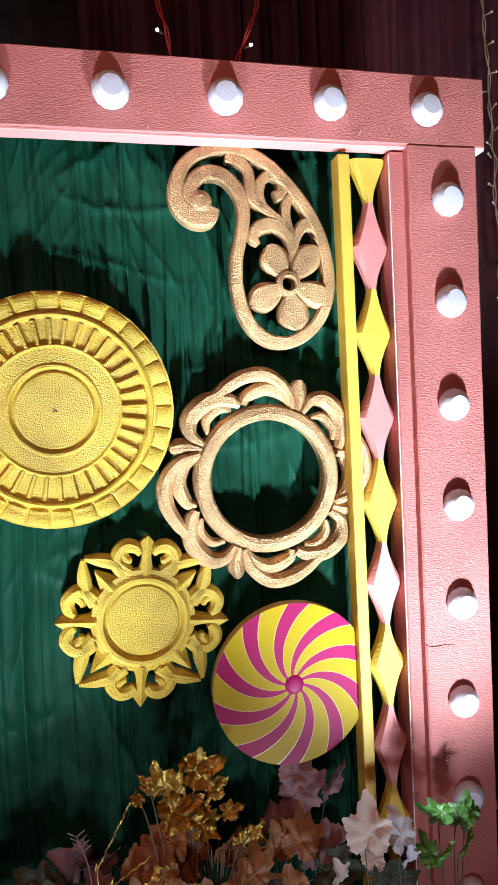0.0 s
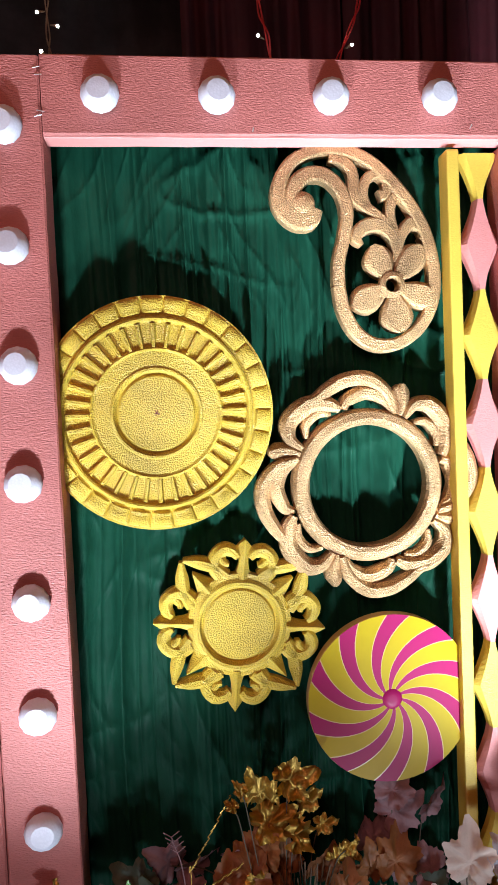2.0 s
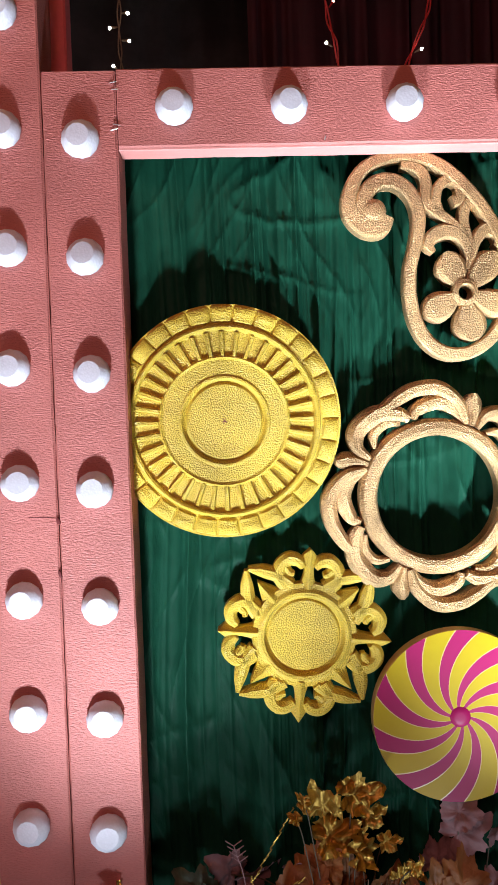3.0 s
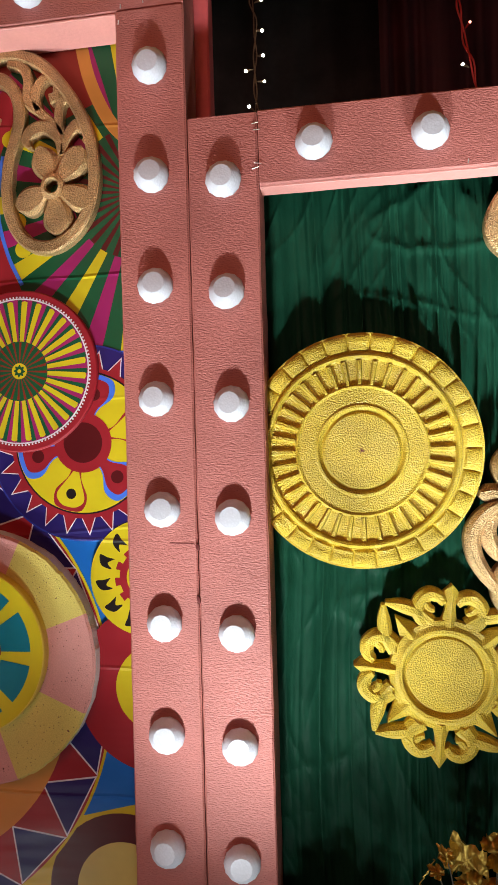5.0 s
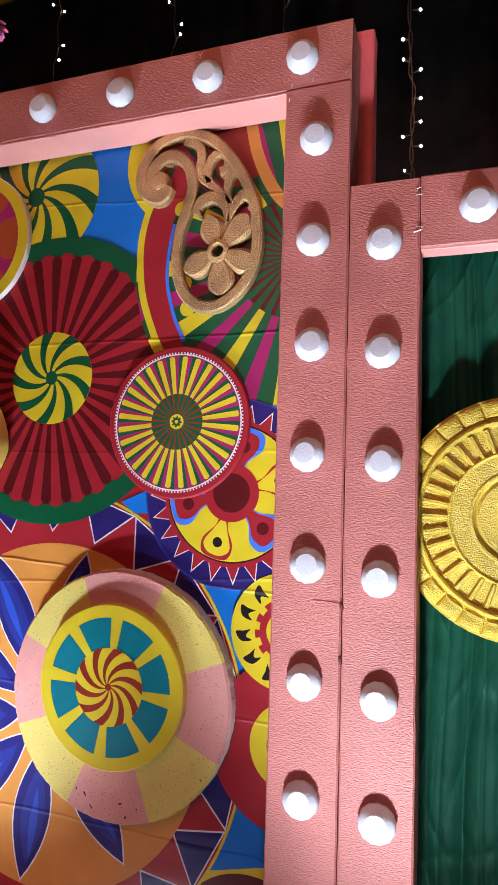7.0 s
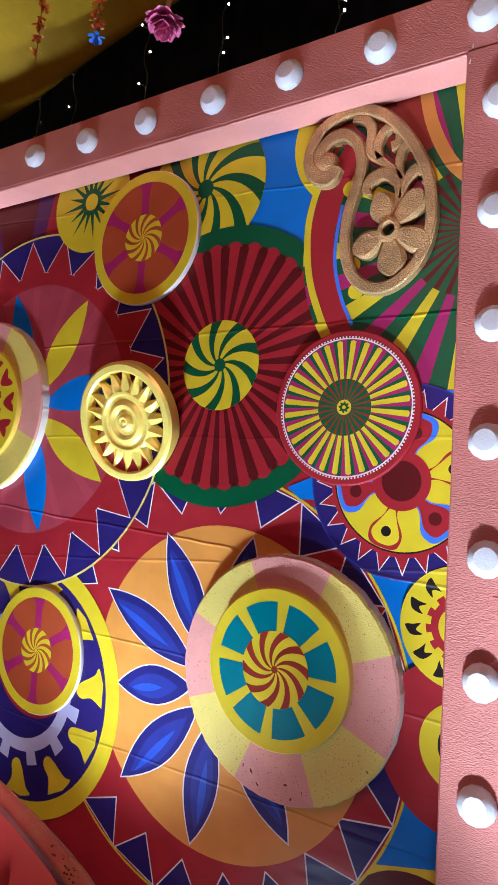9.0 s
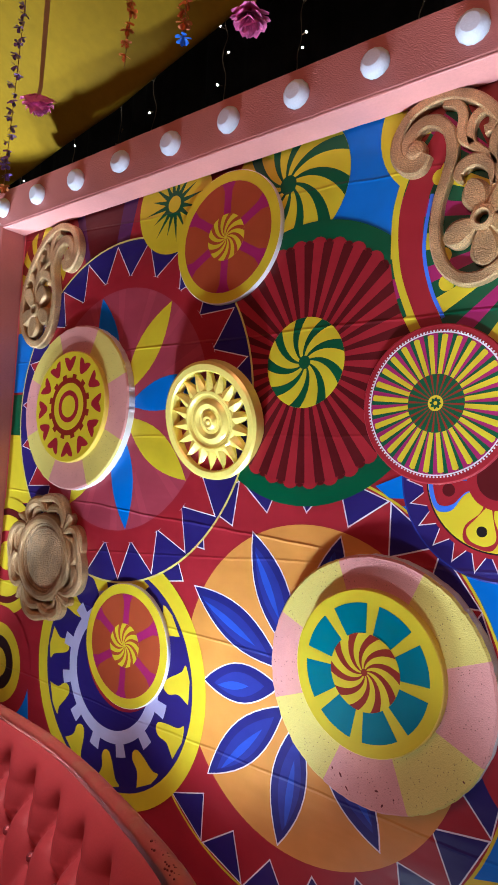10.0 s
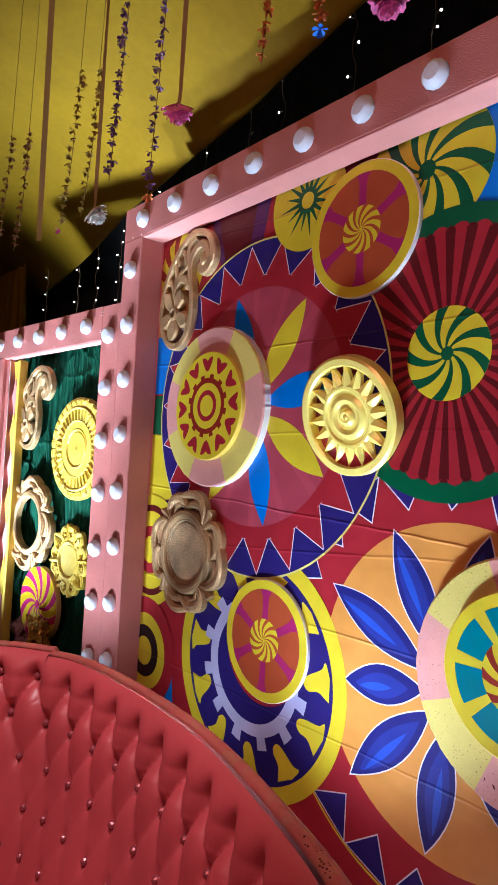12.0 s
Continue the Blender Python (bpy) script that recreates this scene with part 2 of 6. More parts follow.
INK = dict(
    red=(0.315, 0.016, 0.026), maroon=(0.088, 0.006, 0.008), navy=(0.020, 0.012, 0.125), yellow=(0.62, 0.50, 0.022), orange=(0.60, 0.26, 0.055),
    green=(0.003, 0.085, 0.034), blue=(0.007, 0.16, 0.60), magenta=(0.33, 0.015, 0.12), teal=(0.0, 0.17, 0.23), lilac=(0.42, 0.42, 0.64),
    white=(0.70, 0.66, 0.72), rose=(0.345, 0.048, 0.075), purple=(0.080, 0.015, 0.085), black=(0.012, 0.008, 0.010), cobalt=(0.022, 0.032, 0.24),
    sky=(0.05, 0.17, 0.72), tangerine=(0.36, 0.065, 0.022), cream=(0.62, 0.54, 0.16), pale=(0.40, 0.058, 0.088), azure=(0.026, 0.075, 0.46), brick=(0.24, 0.02, 0.012), deep=(0.016, 0.016, 0.15))
V = {k: vinyl(k, c) for k, c in INK.items()}
VF = {k: vinyl(k, c, False) for k, c in INK.items()}

# ---- building helpers ----


def part(name, bm, mats, parent=None, label="", smooth=False):
    """Links a bmesh as one mesh object under a thing."""
    me = bpy.data.meshes.new(name)
    bmesh.ops.recalc_face_normals(bm, faces=bm.faces) if len(bm.faces) < 40000 else None
    bm.to_mesh(me)
    bm.free()
    for m in mats if isinstance(mats, (list, tuple)) else [mats]:
        me.materials.append(m)
    if smooth:
        for p in me.polygons:
            p.use_smooth = True
        if smooth == "crisp":
            me.set_sharp_from_angle(angle=radians(28))
    ob = new(name, me)
    ob.parent = parent
    if label:
        ob["label"] = label
    return ob


def share(name, source, parent, m):
    """Another object on the mesh of source."""
    ob = new(name, source.data)
    ob.parent = parent
    ob.matrix_basis = m
    return ob


def root(name, m, label, category, group="", kind=""):
    ob = new(name)
    ob.empty_display_size = 0.05
    ob.matrix_basis = m
    return tagged(ob, label, category, group, kind)


def box(bm, x0, x1, y0, y1, z0, z1, mat=0, bevel=0.0):
    r = bmesh.ops.create_cube(bm, size=1.0)
    for v in r["verts"]:
        v.co = Vector((x0 + (v.co.x + 0.5) * (x1 - x0), y0 + (v.co.y + 0.5) * (y1 - y0), z0 + (v.co.z + 0.5) * (z1 - z0)))
    faces = {f for v in r["verts"] for f in v.link_faces}
    for f in faces:
        f.material_index = mat
    if bevel:
        e = list({e for f in faces for e in f.edges})
        bmesh.ops.bevel(bm, geom=e, offset=bevel, segments=2, affect="EDGES", profile=0.6)


def curve(points, per=8):
    """Points along a Catmull-Rom curve through the given ones."""
    p = [np.array(q, float) for q in points]
    p = [2 * p[0] - p[1], *p, 2 * p[-1] - p[-2]]
    out = []
    for a, b, c, d in zip(p, p[1:], p[2:], p[3:]):
        for k in range(per):
            t = k / per
            out.append(0.5 * (2 * b + (c - a) * t + (2 * a - 5 * b + 4 * c - d) * t**2 + (3 * b - a - 3 * c + d) * t**3))
    return [*out, p[-2]]


def stroke(bm, points, widths, w0, w1, chamfer=0.35, per=7, mat=0):
    """A carved ribbon along a curve in the wall's plane (u, v), from depth w0 out to w1; widths are half widths."""
    c = curve(points, per)
    w = [q[0] for q in curve([(x, 0) for x in widths], per)] if len(widths) == len(points) else list(np.interp(np.linspace(0, 1, len(c)), np.linspace(0, 1, len(widths)), widths))
    rings = []
    for k, q in enumerate(c):
        d = c[min(k + 1, len(c) - 1)] - c[max(k - 1, 0)]
        d = d / (np.linalg.norm(d) + 1e-9)
        nrm = np.array([-d[1], d[0]])
        h, ch = w[k], chamfer * w[k]
        dep = min((w1 - w0) * 0.6, ch)
        ring = []
        for off, z in ((-h, w0), (-h, w1 - dep), (-h + ch, w1), (h - ch, w1), (h, w1 - dep), (h, w0)):
            x = q + nrm * off
            ring.append(bm.verts.new((x[0], -z, x[1])))
        rings.append(ring)
    for a, b in zip(rings, rings[1:]):
        for k in range(5):
            bm.faces.new((a[k], a[k + 1], b[k + 1], b[k])).material_index = mat
    for r in (rings[0], rings[-1]):
        bm.faces.new(r).material_index = mat


def dome(bm, cu, cv, ru, rv, turn, w0, w1, steps=(1.0, 1.0, 0.86, 0.5, 0.0), heights=(0.0, 0.55, 0.85, 1.0, 1.02), n=20, mat=0):
    """A rounded oval boss."""
    ca, sa = math.cos(radians(turn)), math.sin(radians(turn))
    last = None
    for s, h in zip(steps, heights):
        z = w0 + (w1 - w0) * h
        if s == 0:
            top = bm.verts.new((cu, -z, cv))
            for k in range(n):
                bm.faces.new((last[k], last[(k + 1) % n], top)).material_index = mat
            break
        ring = []
        for k in range(n):
            a = 2 * math.pi * k / n
            x, y = ru * s * math.cos(a), rv * s * math.sin(a)
            ring.append(bm.verts.new((cu + x * ca - y * sa, -z, cv + x * sa + y * ca)))
        if last:
            for k in range(n):
                bm.faces.new((last[k], last[(k + 1) % n], ring[(k + 1) % n], ring[k])).material_index = mat
        last = ring


def lathe(bm, profile, n=64, cu=0.0, cv=0.0, mat=0, squash=1.0):
    """Turns (radius, depth) pairs about the wall's normal."""
    last = None
    for r, z in profile:
        if r <= 1e-6:
            ring = [bm.verts.new((cu, -z, cv))] * n
        else:
            ring = [bm.verts.new((cu + squash * r * math.cos(2 * math.pi * k / n), -z, cv + r * math.sin(2 * math.pi * k / n))) for k in range(n)]
        if last:
            for k in range(n):
                face = [last[k], last[(k + 1) % n], ring[(k + 1) % n], ring[k]]
                face = list(dict.fromkeys(face))
                if len(face) > 2:
                    bm.faces.new(face).material_index = mat
        last = ring


def slab(bm, outline, w0, w1, mat=0, side=None, chamfer=0.0):
    """A flat board cut along an outline [(u, v)]."""
    back = [bm.verts.new((u, -w0, v)) for u, v in outline]
    front = [bm.verts.new((u, -w1, v)) for u, v in outline]
    bm.faces.new(front).material_index = mat
    bm.faces.new(back[::-1]).material_index = mat
    for k in range(len(outline)):
        j = (k + 1) % len(outline)
        bm.faces.new((back[k], back[j], front[j], front[k])).material_index = mat if side is None else side


def ring_points(cu, cv, r, n=48, a0=0.0, a1=360.0):
    return [(cu + r * math.cos(radians(a0 + (a1 - a0) * k / n)), cv + r * math.sin(radians(a0 + (a1 - a0) * k / n))) for k in range(n if a1 - a0 >= 360 else n + 1)]


def clip(poly, x0, x1, z0, z1):
    """Cuts a polygon to a rectangle."""
    for axis, limit, sign in ((0, x0, 1), (0, x1, -1), (1, z0, 1), (1, z1, -1)):
        out = []
        for a, b in zip(poly, poly[1:] + poly[:1]):
            ia, ib = sign * (a[axis] - limit) >= 0, sign * (b[axis] - limit) >= 0
            if ia:
                out.append(a)
            if ia != ib:
                t = (limit - a[axis]) / (b[axis] - a[axis])
                out.append((a[0] + t * (b[0] - a[0]), a[1] + t * (b[1] - a[1])))
        poly = out
        if not poly:
            return []
    return poly


class Art:
    """Flat printed shapes, each a hair in front of the last."""

    def __init__(self, depth, bounds=None, step=0.00016):
        self.bm, self.mats, self.depth, self.bounds, self.step = bmesh.new(), [], depth, bounds, step

    def add(self, poly, colour, level):
        poly = [(float(u), float(v)) for u, v in poly]
        if self.bounds:
            poly = clip(poly, *self.bounds)
        if len(poly) < 3:
            return
        if colour not in self.mats:
            self.mats.append(colour)
        vs = [self.bm.verts.new((u, -(self.depth + self.step * level), v)) for u, v in poly]
        self.bm.faces.new(vs).material_index = self.mats.index(colour)

    def disc(self, cu, cv, r, colour, level, n=64):
        self.add(ring_points(cu, cv, r, n), colour, level)

    def sector(self, cu, cv, r0, r1, a0, a1, colour, level, twist=0.0, n=8):
        """A piece of a ring, swept round by twist degrees towards its rim."""
        rs = np.linspace(r0, r1, n)
        tw = -twist * ((rs - r0) / (r1 - r0)) ** 0.75 if twist else 0 * rs
        edge = lambda a: [(cu + r * math.cos(radians(a + t)), cv + r * math.sin(radians(a + t))) for r, t in zip(rs, tw)]
        m = max(2, int(abs(a1 - a0) / 6) + 1)
        arc = lambda r, t, x, y: [(cu + r * math.cos(radians(x + (y - x) * k / m + t)), cv + r * math.sin(radians(x + (y - x) * k / m + t))) for k in range(1, m)]
        inner = arc(r0, tw[0], a1, a0) if r0 > 0 else []
        self.add(edge(a0) + arc(r1, tw[-1], a0, a1) + edge(a1)[::-1] + inner, colour, level)

    def swirl(self, cu, cv, r, n, ground, colour, level, r0=0.12, twist=50.0, share=0.5, hub=None, a0=0.0):
        self.disc(cu, cv, r, ground, level)
        for k in range(n):
            a = a0 + 360 * k / n
            self.sector(cu, cv, r * r0, r * 0.998, a, a + 360 / n * share, colour, level + 1, twist, 12)
        if hub:
            self.disc(cu, cv, r * r0 * 1.15, hub, level + 2, 24)

    def zigzag(self, cu, cv, r0, r1, n, colour, level, edge=None, a0=0.0, inward=True, skip=(), line=0.012):
        """Triangles round a ring, pointing in or out, each with a printed outline."""
        for k in range(n):
            if k in skip:
                continue
            a = a0 + 360 * k / n
            h = 180 / n
            pt = lambda r, b: np.array((cu + r * math.cos(radians(b)), cv + r * math.sin(radians(b))))
            tri = [pt(r1, a - h), pt(r1, a + h), pt(r0, a)] if inward else [pt(r0, a - h), pt(r0, a + h), pt(r1, a)]
            mid = sum(tri) / 3
            if edge:
                self.add(tri, edge, level)
                tri = [mid + (p - mid) * (1 - line / (abs(r1 - r0) * 0.42)) for p in tri]
            self.add(tri, colour, level + 1)

    def petal(self, cu, cv, a, r0, r1, half, colour, level, edge=None, line=0.006, fat=0.5):
        """A pointed leaf from radius r0 to r1."""
        d, s = np.array((math.cos(radians(a)), math.sin(radians(a)))), np.array((-math.sin(radians(a)), math.cos(radians(a))))
        shape = lambda h, g: [np.array((cu, cv)) + d * (r0 - g + (r1 - r0 + 2 * g) * t) + s * sg * h * math.sin(math.pi * t ** (0.7 if fat > 0.5 else 1.0)) ** 0.9
                              for sg, ts in ((1, np.linspace(0, 1, 12)), (-1, np.linspace(1, 0, 12)[1:-1])) for t in ts]
        if edge:
            self.add(shape(half + line, line * 2), edge, level)
        self.add(shape(half, 0), colour, level + 1)

    def done(self, name, parent, label=""):
        return part(name, self.bm, [(V if self.bounds else VF)[k] for k in self.mats], parent, label)


# ---- the setting ----


def plain(name, x0, x1, y0, y1, z0, z1, mat, label):
    bm = bmesh.new()
    box(bm, x0, x1, y0, y1, z0, z1)
    return tagged(part(name, bm, mat), label, name.split("_")[0], kind="structure")


def pleated(name, x0, x1, y, z0, z1, mat, depth, folds, seed, nx=160, nz=40, gather=0.0, thick=0.004):
    """A hanging cloth with irregular vertical folds."""
    bm = bmesh.new()
    rows = []
    for j in range(nz + 1):
        v = j / nz
        row = []
        for i in range(nx + 1):
            u = i / nx
            ph = u * folds * 2 * math.pi
            d = 1.5 * abs(math.sin(0.5 * ph + 1.3 * math.sin(ph * 0.23 + seed) + 0.35 * math.sin(3 * v + seed))) - 1.0 + 0.6 * math.sin(ph * 1.9 + 2 * seed + v) * (0.4 + 0.6 * v)
            d += 2.2 * noise.noise(Vector((u * 16, v * 3.2, seed))) + 0.9 * noise.noise(Vector((u * 30 + v * 9, v * 14, seed + 3))) + 0.45 * abs(noise.noise(Vector((u * 60 - v * 20, v * 26, seed + 5))))
            sag = gather * math.sin(math.pi * v) * noise.noise(Vector((u * 5, v * 3, seed + 9)))
            row.append(bm.verts.new((x0 + (x1 - x0) * u, y - depth * (0.5 * d) - sag, z0 + (z1 - z0) * v)))
        rows.append(row)
    for a, b in zip(rows, rows[1:]):
        for i in range(nx):
            bm.faces.new((a[i], a[i + 1], b[i + 1], b[i]))
    return part(name, bm, mat, smooth=True)


plain("floor", -7, 5, -6.2, 1.3, -0.1, 0.0, FLOOR, "dark red carpet on the hall floor")
plain("wall_behind", -7, 5, -6.3, -6.2, 0, 4.2, WALL, "plain dim hall wall")
plain("wall_east", 5, 5.1, -6.3, 1.3, 0, 4.2, WALL, "plain dim hall wall")
plain("wall_west", -7.1, -7, -6.3, 1.3, 0, 4.2, WALL, "plain dim hall wall")
plain("ceiling_slab", -7.1, 5.1, -6.3, 1.4, 4.2, 4.3, BLACK, "dark roof above the canopy cloth")
tagged(pleated("wall_north", -7, 5, 1.05, 0, 4.2, BLACK, 0.05, 46, 2.0, 420, 8), "black pleated backdrop curtain behind the stage", "curtain", kind="structure")
drape = root("maroon_drape", Matrix(), "dark maroon curtain lengths hanging behind the frame", "curtain")
for k in range(3):
    pleated("curtain_length", 1.35 + 0.585 * k, 1.94 + 0.585 * k, 0.85 - 0.004 * k, 0, 4.1, MAROON, 0.06, 3.2, 5.0 + 2 * k, 50, 10).parent = drape

tagged(pleated("yellow_drape", -6.9, -4.42, 0.46, 0, 3.3, CEIL, 0.05, 11, 8.0, 120, 10), "mustard yellow curtain hanging from the canopy border", "curtain")

# the canopy: a yellow cloth ceiling whose far border rolls down
CANOPY = [tuple(p) for p in curve([(-5.9, 3.62), (-2.4, 3.60), (-1.2, 3.56), (-0.62, 3.50), (-0.40, 3.465), (-0.24, 3.41), (-0.10, 3.34), (-0.02, 3.29), (0.0, 3.31), (-0.06, 3.42), (-0.16, 3.55)], 5)]
bm = bmesh.new()
rows = []
for i in range(241):
    x = -6.9 + 11.8 * i / 240
    edge = 0.0 - 0.145 * x + 0.03 * math.sin(x * 1.3 + 0.6) + 0.03 * max(0.0, -x - 2.2)
    row = []
    for k, (back, z) in enumerate(CANOPY):
        y = edge + back if back > -3.0 else edge + back + (k == 0) * (-6.0 - edge - back)
        wave = 0.02 * math.sin(x * 1.9 + 1.1 * back) * min(1.0, -2.5 * back + 0.2) + 0.025 * noise.noise(Vector((x * 1.3, back * 1.5, 0.0)))
        sag = -0.10 * min(1.0, max(0.0, (-x - 0.45) / 0.7)) * max(0.0, 1 + back / 0.5)
        row.append(bm.verts.new((x, y, z + wave + sag)))
    rows.append(row)
for a, b in zip(rows, rows[1:]):
    for k in range(len(a) - 1):
        bm.faces.new((a[k], a[k + 1], b[k + 1], b[k]))
tagged(part("ceiling", bm, CEIL, smooth=True), "yellow cloth canopy with a rolled drooping border", "ceiling", kind="structure")

# ---- foam bulbs and frames ----


def bulb_mesh():
    """A foam ball half sunk into the frame, its top sliced flat and a little ragged."""
    bm = bmesh.new()
    prof = [(0.038, -0.002), (0.0408, 0.006), (0.0402, 0.014), (0.0352, 0.0235), (0.0240, 0.0318), (0.012, 0.0326), (0.0, 0.0326)]
    lathe(bm, prof, 13)
    for v in bm.verts:
        r = math.hypot(v.co.x, v.co.z)
        k = noise.noise(v.co * 55.0)
        v.co.y -= 0.0009 * k * (r < 0.021)
        if r > 1e-4:
            v.co.x *= 1 + 0.03 * noise.noise(v.co * 25 + Vector((3, 1, 2)))
            v.co.z *= 1 + 0.03 * noise.noise(v.co * 25 + Vector((9, 4, 1)))
    return bm


YF = -0.11
PIN = material("steel_pin", (0.75, 0.72, 0.70), 0.3, metal=0.8)
CHIP = material("dark_red_chip", (0.13, 0.012, 0.012), 0.7)
first_bulb = []


def bulb(parent, u, v, seed):
    """One white bulb at (u, v) on a frame's face."""
    q = random.Random(seed)
    m = Matrix.Translation((u + q.uniform(-0.003, 0.003), YF, v + q.uniform(-0.003, 0.003))) @ Matrix.Rotation(q.uniform(-0.16, 0.04), 4, "X") @ Matrix.Rotation(q.uniform(-0.1, 0.1), 4, "Z") @ Matrix.Rotation(q.uniform(0, 6.28), 4, "Y")
    if not first_bulb:
        ob = part("bulb", bulb_mesh(), BULB, parent, "white foam half ball with a sliced flat top", smooth="crisp")
        ob.matrix_basis = m
        first_bulb.append(ob)
        return ob
    return share("bulb", first_bulb[0], parent, m)


def bar(name, parent, x0, x1, z0, z1, y0, y1, mat=None, label="", nick=0.0, seed=0):
    """A length of painted foam with slightly uneven arrises."""
    bm = bmesh.new()
    q = random.Random(seed)
    long_z = (z1 - z0) > (x1 - x0)
    n = max(6, int(max(z1 - z0, x1 - x0) / 0.05))
    rings = []
    c = 0.004
    for k in range(n + 1):
        t = k / n
        j = [q.uniform(-0.0008, 0.0008) for _ in range(8)] if 0 < k < n else [0.0] * 8
        if long_z:
            z = z0 + (z1 - z0) * t
            pts = [(x0 + c + j[0], y0), (x1 - c + j[1], y0), (x1 + j[2], y0 + c), (x1 + j[3], y1), (x0 + j[4], y1), (x0 + j[5], y0 + c)]
            rings.append([bm.verts.new((x, y, z)) for x, y in pts])
        else:
            x = x0 + (x1 - x0) * t
            pts = [(y0, z0 + c + j[0]), (y0, z1 - c + j[1]), (y0 + c, z1 + j[2]), (y1, z1 + j[3]), (y1, z0 + j[4]), (y0 + c, z0 + j[5])]
            rings.append([bm.verts.new((x, y, z)) for y, z in pts])
    for a, b in zip(rings, rings[1:]):
        for k in range(6):
            bm.faces.new((a[k], a[(k + 1) % 6], b[(k + 1) % 6], b[k]))
    bm.faces.new(rings[0])
    bm.faces.new(rings[-1])
    return part(name, bm, mat or PINK, parent, label)


def wire_run(bm, pts, r, per=5, sides=5):
    c = curve(pts, per)
    rings = []
    for k, q in enumerate(c):
        d = Vector(c[min(k + 1, len(c) - 1)] - c[max(k - 1, 0)]).normalized()
        a = d.orthogonal().normalized()
        b = d.cross(a)
        rings.append([bm.verts.new(Vector(q) + r * (math.cos(2 * math.pi * s / sides) * a + math.sin(2 * math.pi * s / sides) * b)) for s in range(sides)])
    for a, b in zip(rings, rings[1:]):
        for s in range(sides):
            bm.faces.new((a[s], a[(s + 1) % sides], b[(s + 1) % sides], b[s]))


# the tall middle frame
mid = root("middle_frame", Matrix(), "tall pink foam frame studded with white bulbs", "frame")
BX0, BX1, BI0, BI1, BT, BU = -1.700, 0.853, -1.540, 0.692, 2.842, 2.681
bar("post", mid, BI1, BX1, 0.0, BU, YF, 0.0, seed=1)
bar("post", mid, BX0, BI0, 0.0, BU, YF, 0.0, seed=2)
bar("beam", mid, BX0, BX1, BU + 0.002, BT, YF + 0.002, 0.0, seed=3)
bar("underside_strip", mid, BI0 + 0.001, BI1 - 0.001, BU - 0.004, BU + 0.001, YF + 0.0035, -0.004, PINK_LIT, "pink underside, its uplit paleness put into the colour", seed=4)
bar("rear_slab", mid, BX1 - 0.16, BX1 + 0.034, 0.0, BT + 0.045, 0.004, 0.06, RED_SIDE, "red painted slab behind the post", seed=5)
bar("rear_slab", mid, BX0 - 0.034, BX0 + 0.16, 0.0, BT + 0.045, 0.004, 0.06, RED_SIDE, "red painted slab behind the post", seed=6)
for k in range(10):
    bulb(mid, 0.735 - 0.2510 * k, 2.757, 100 + k)
for k in range(9):
    bulb(mid, 0.773, 2.546 - 0.2512 * k, 120 + k)
    bulb(mid, -1.613, 2.543 - 0.2520 * k, 140 + k)

# panel pins at the joints, a crack and two chips along the tall post
for x, z, turn in ((0.706, 2.688, 70), (0.760, 2.694, 80), (0.838, 2.700, 20), (0.846, 2.716, -30), (0.700, 2.652, 60), (-1.548, 2.690, 40), (-1.620, 2.688, 75)):
    bm = bmesh.new()
    wire_run(bm, [(0, 0, 0), (0.007 * math.cos(radians(turn)), -0.006, 0.007 * math.sin(radians(turn)))], 0.0012, 3, 5)
    part("pin", bm, PIN, mid, "bright steel pin").matrix_basis = Matrix.Translation((x, YF, z))
for x, z, rx, rz in ((0.8535, 1.457, 0.0045, 0.009), (0.8525, 1.341, 0.004, 0.010)):
    bm = bmesh.new()
    dome(bm, 0, 0, rx, rz, 15, 0.0, 0.0035, n=10)
    part("chip", bm, CHIP, mid, "dark red chip in the paint").matrix_basis = Matrix.Translation((x, YF + 0.001, z))
bm = bmesh.new()
wire_run(bm, [(0.790, YF, 1.467), (0.806, YF - 0.0002, 1.4655), (0.824, YF, 1.466), (0.848, YF - 0.0002, 1.4635)], 0.0011, 4, 4)
part("crack", bm, CHIP, mid, "dark crack across the foam")

# ---- a side panel: frame, cloth and ornaments, about its inner lower corner ----
AX = 0.855
SIDE = "side panel ornaments"
side_things = []


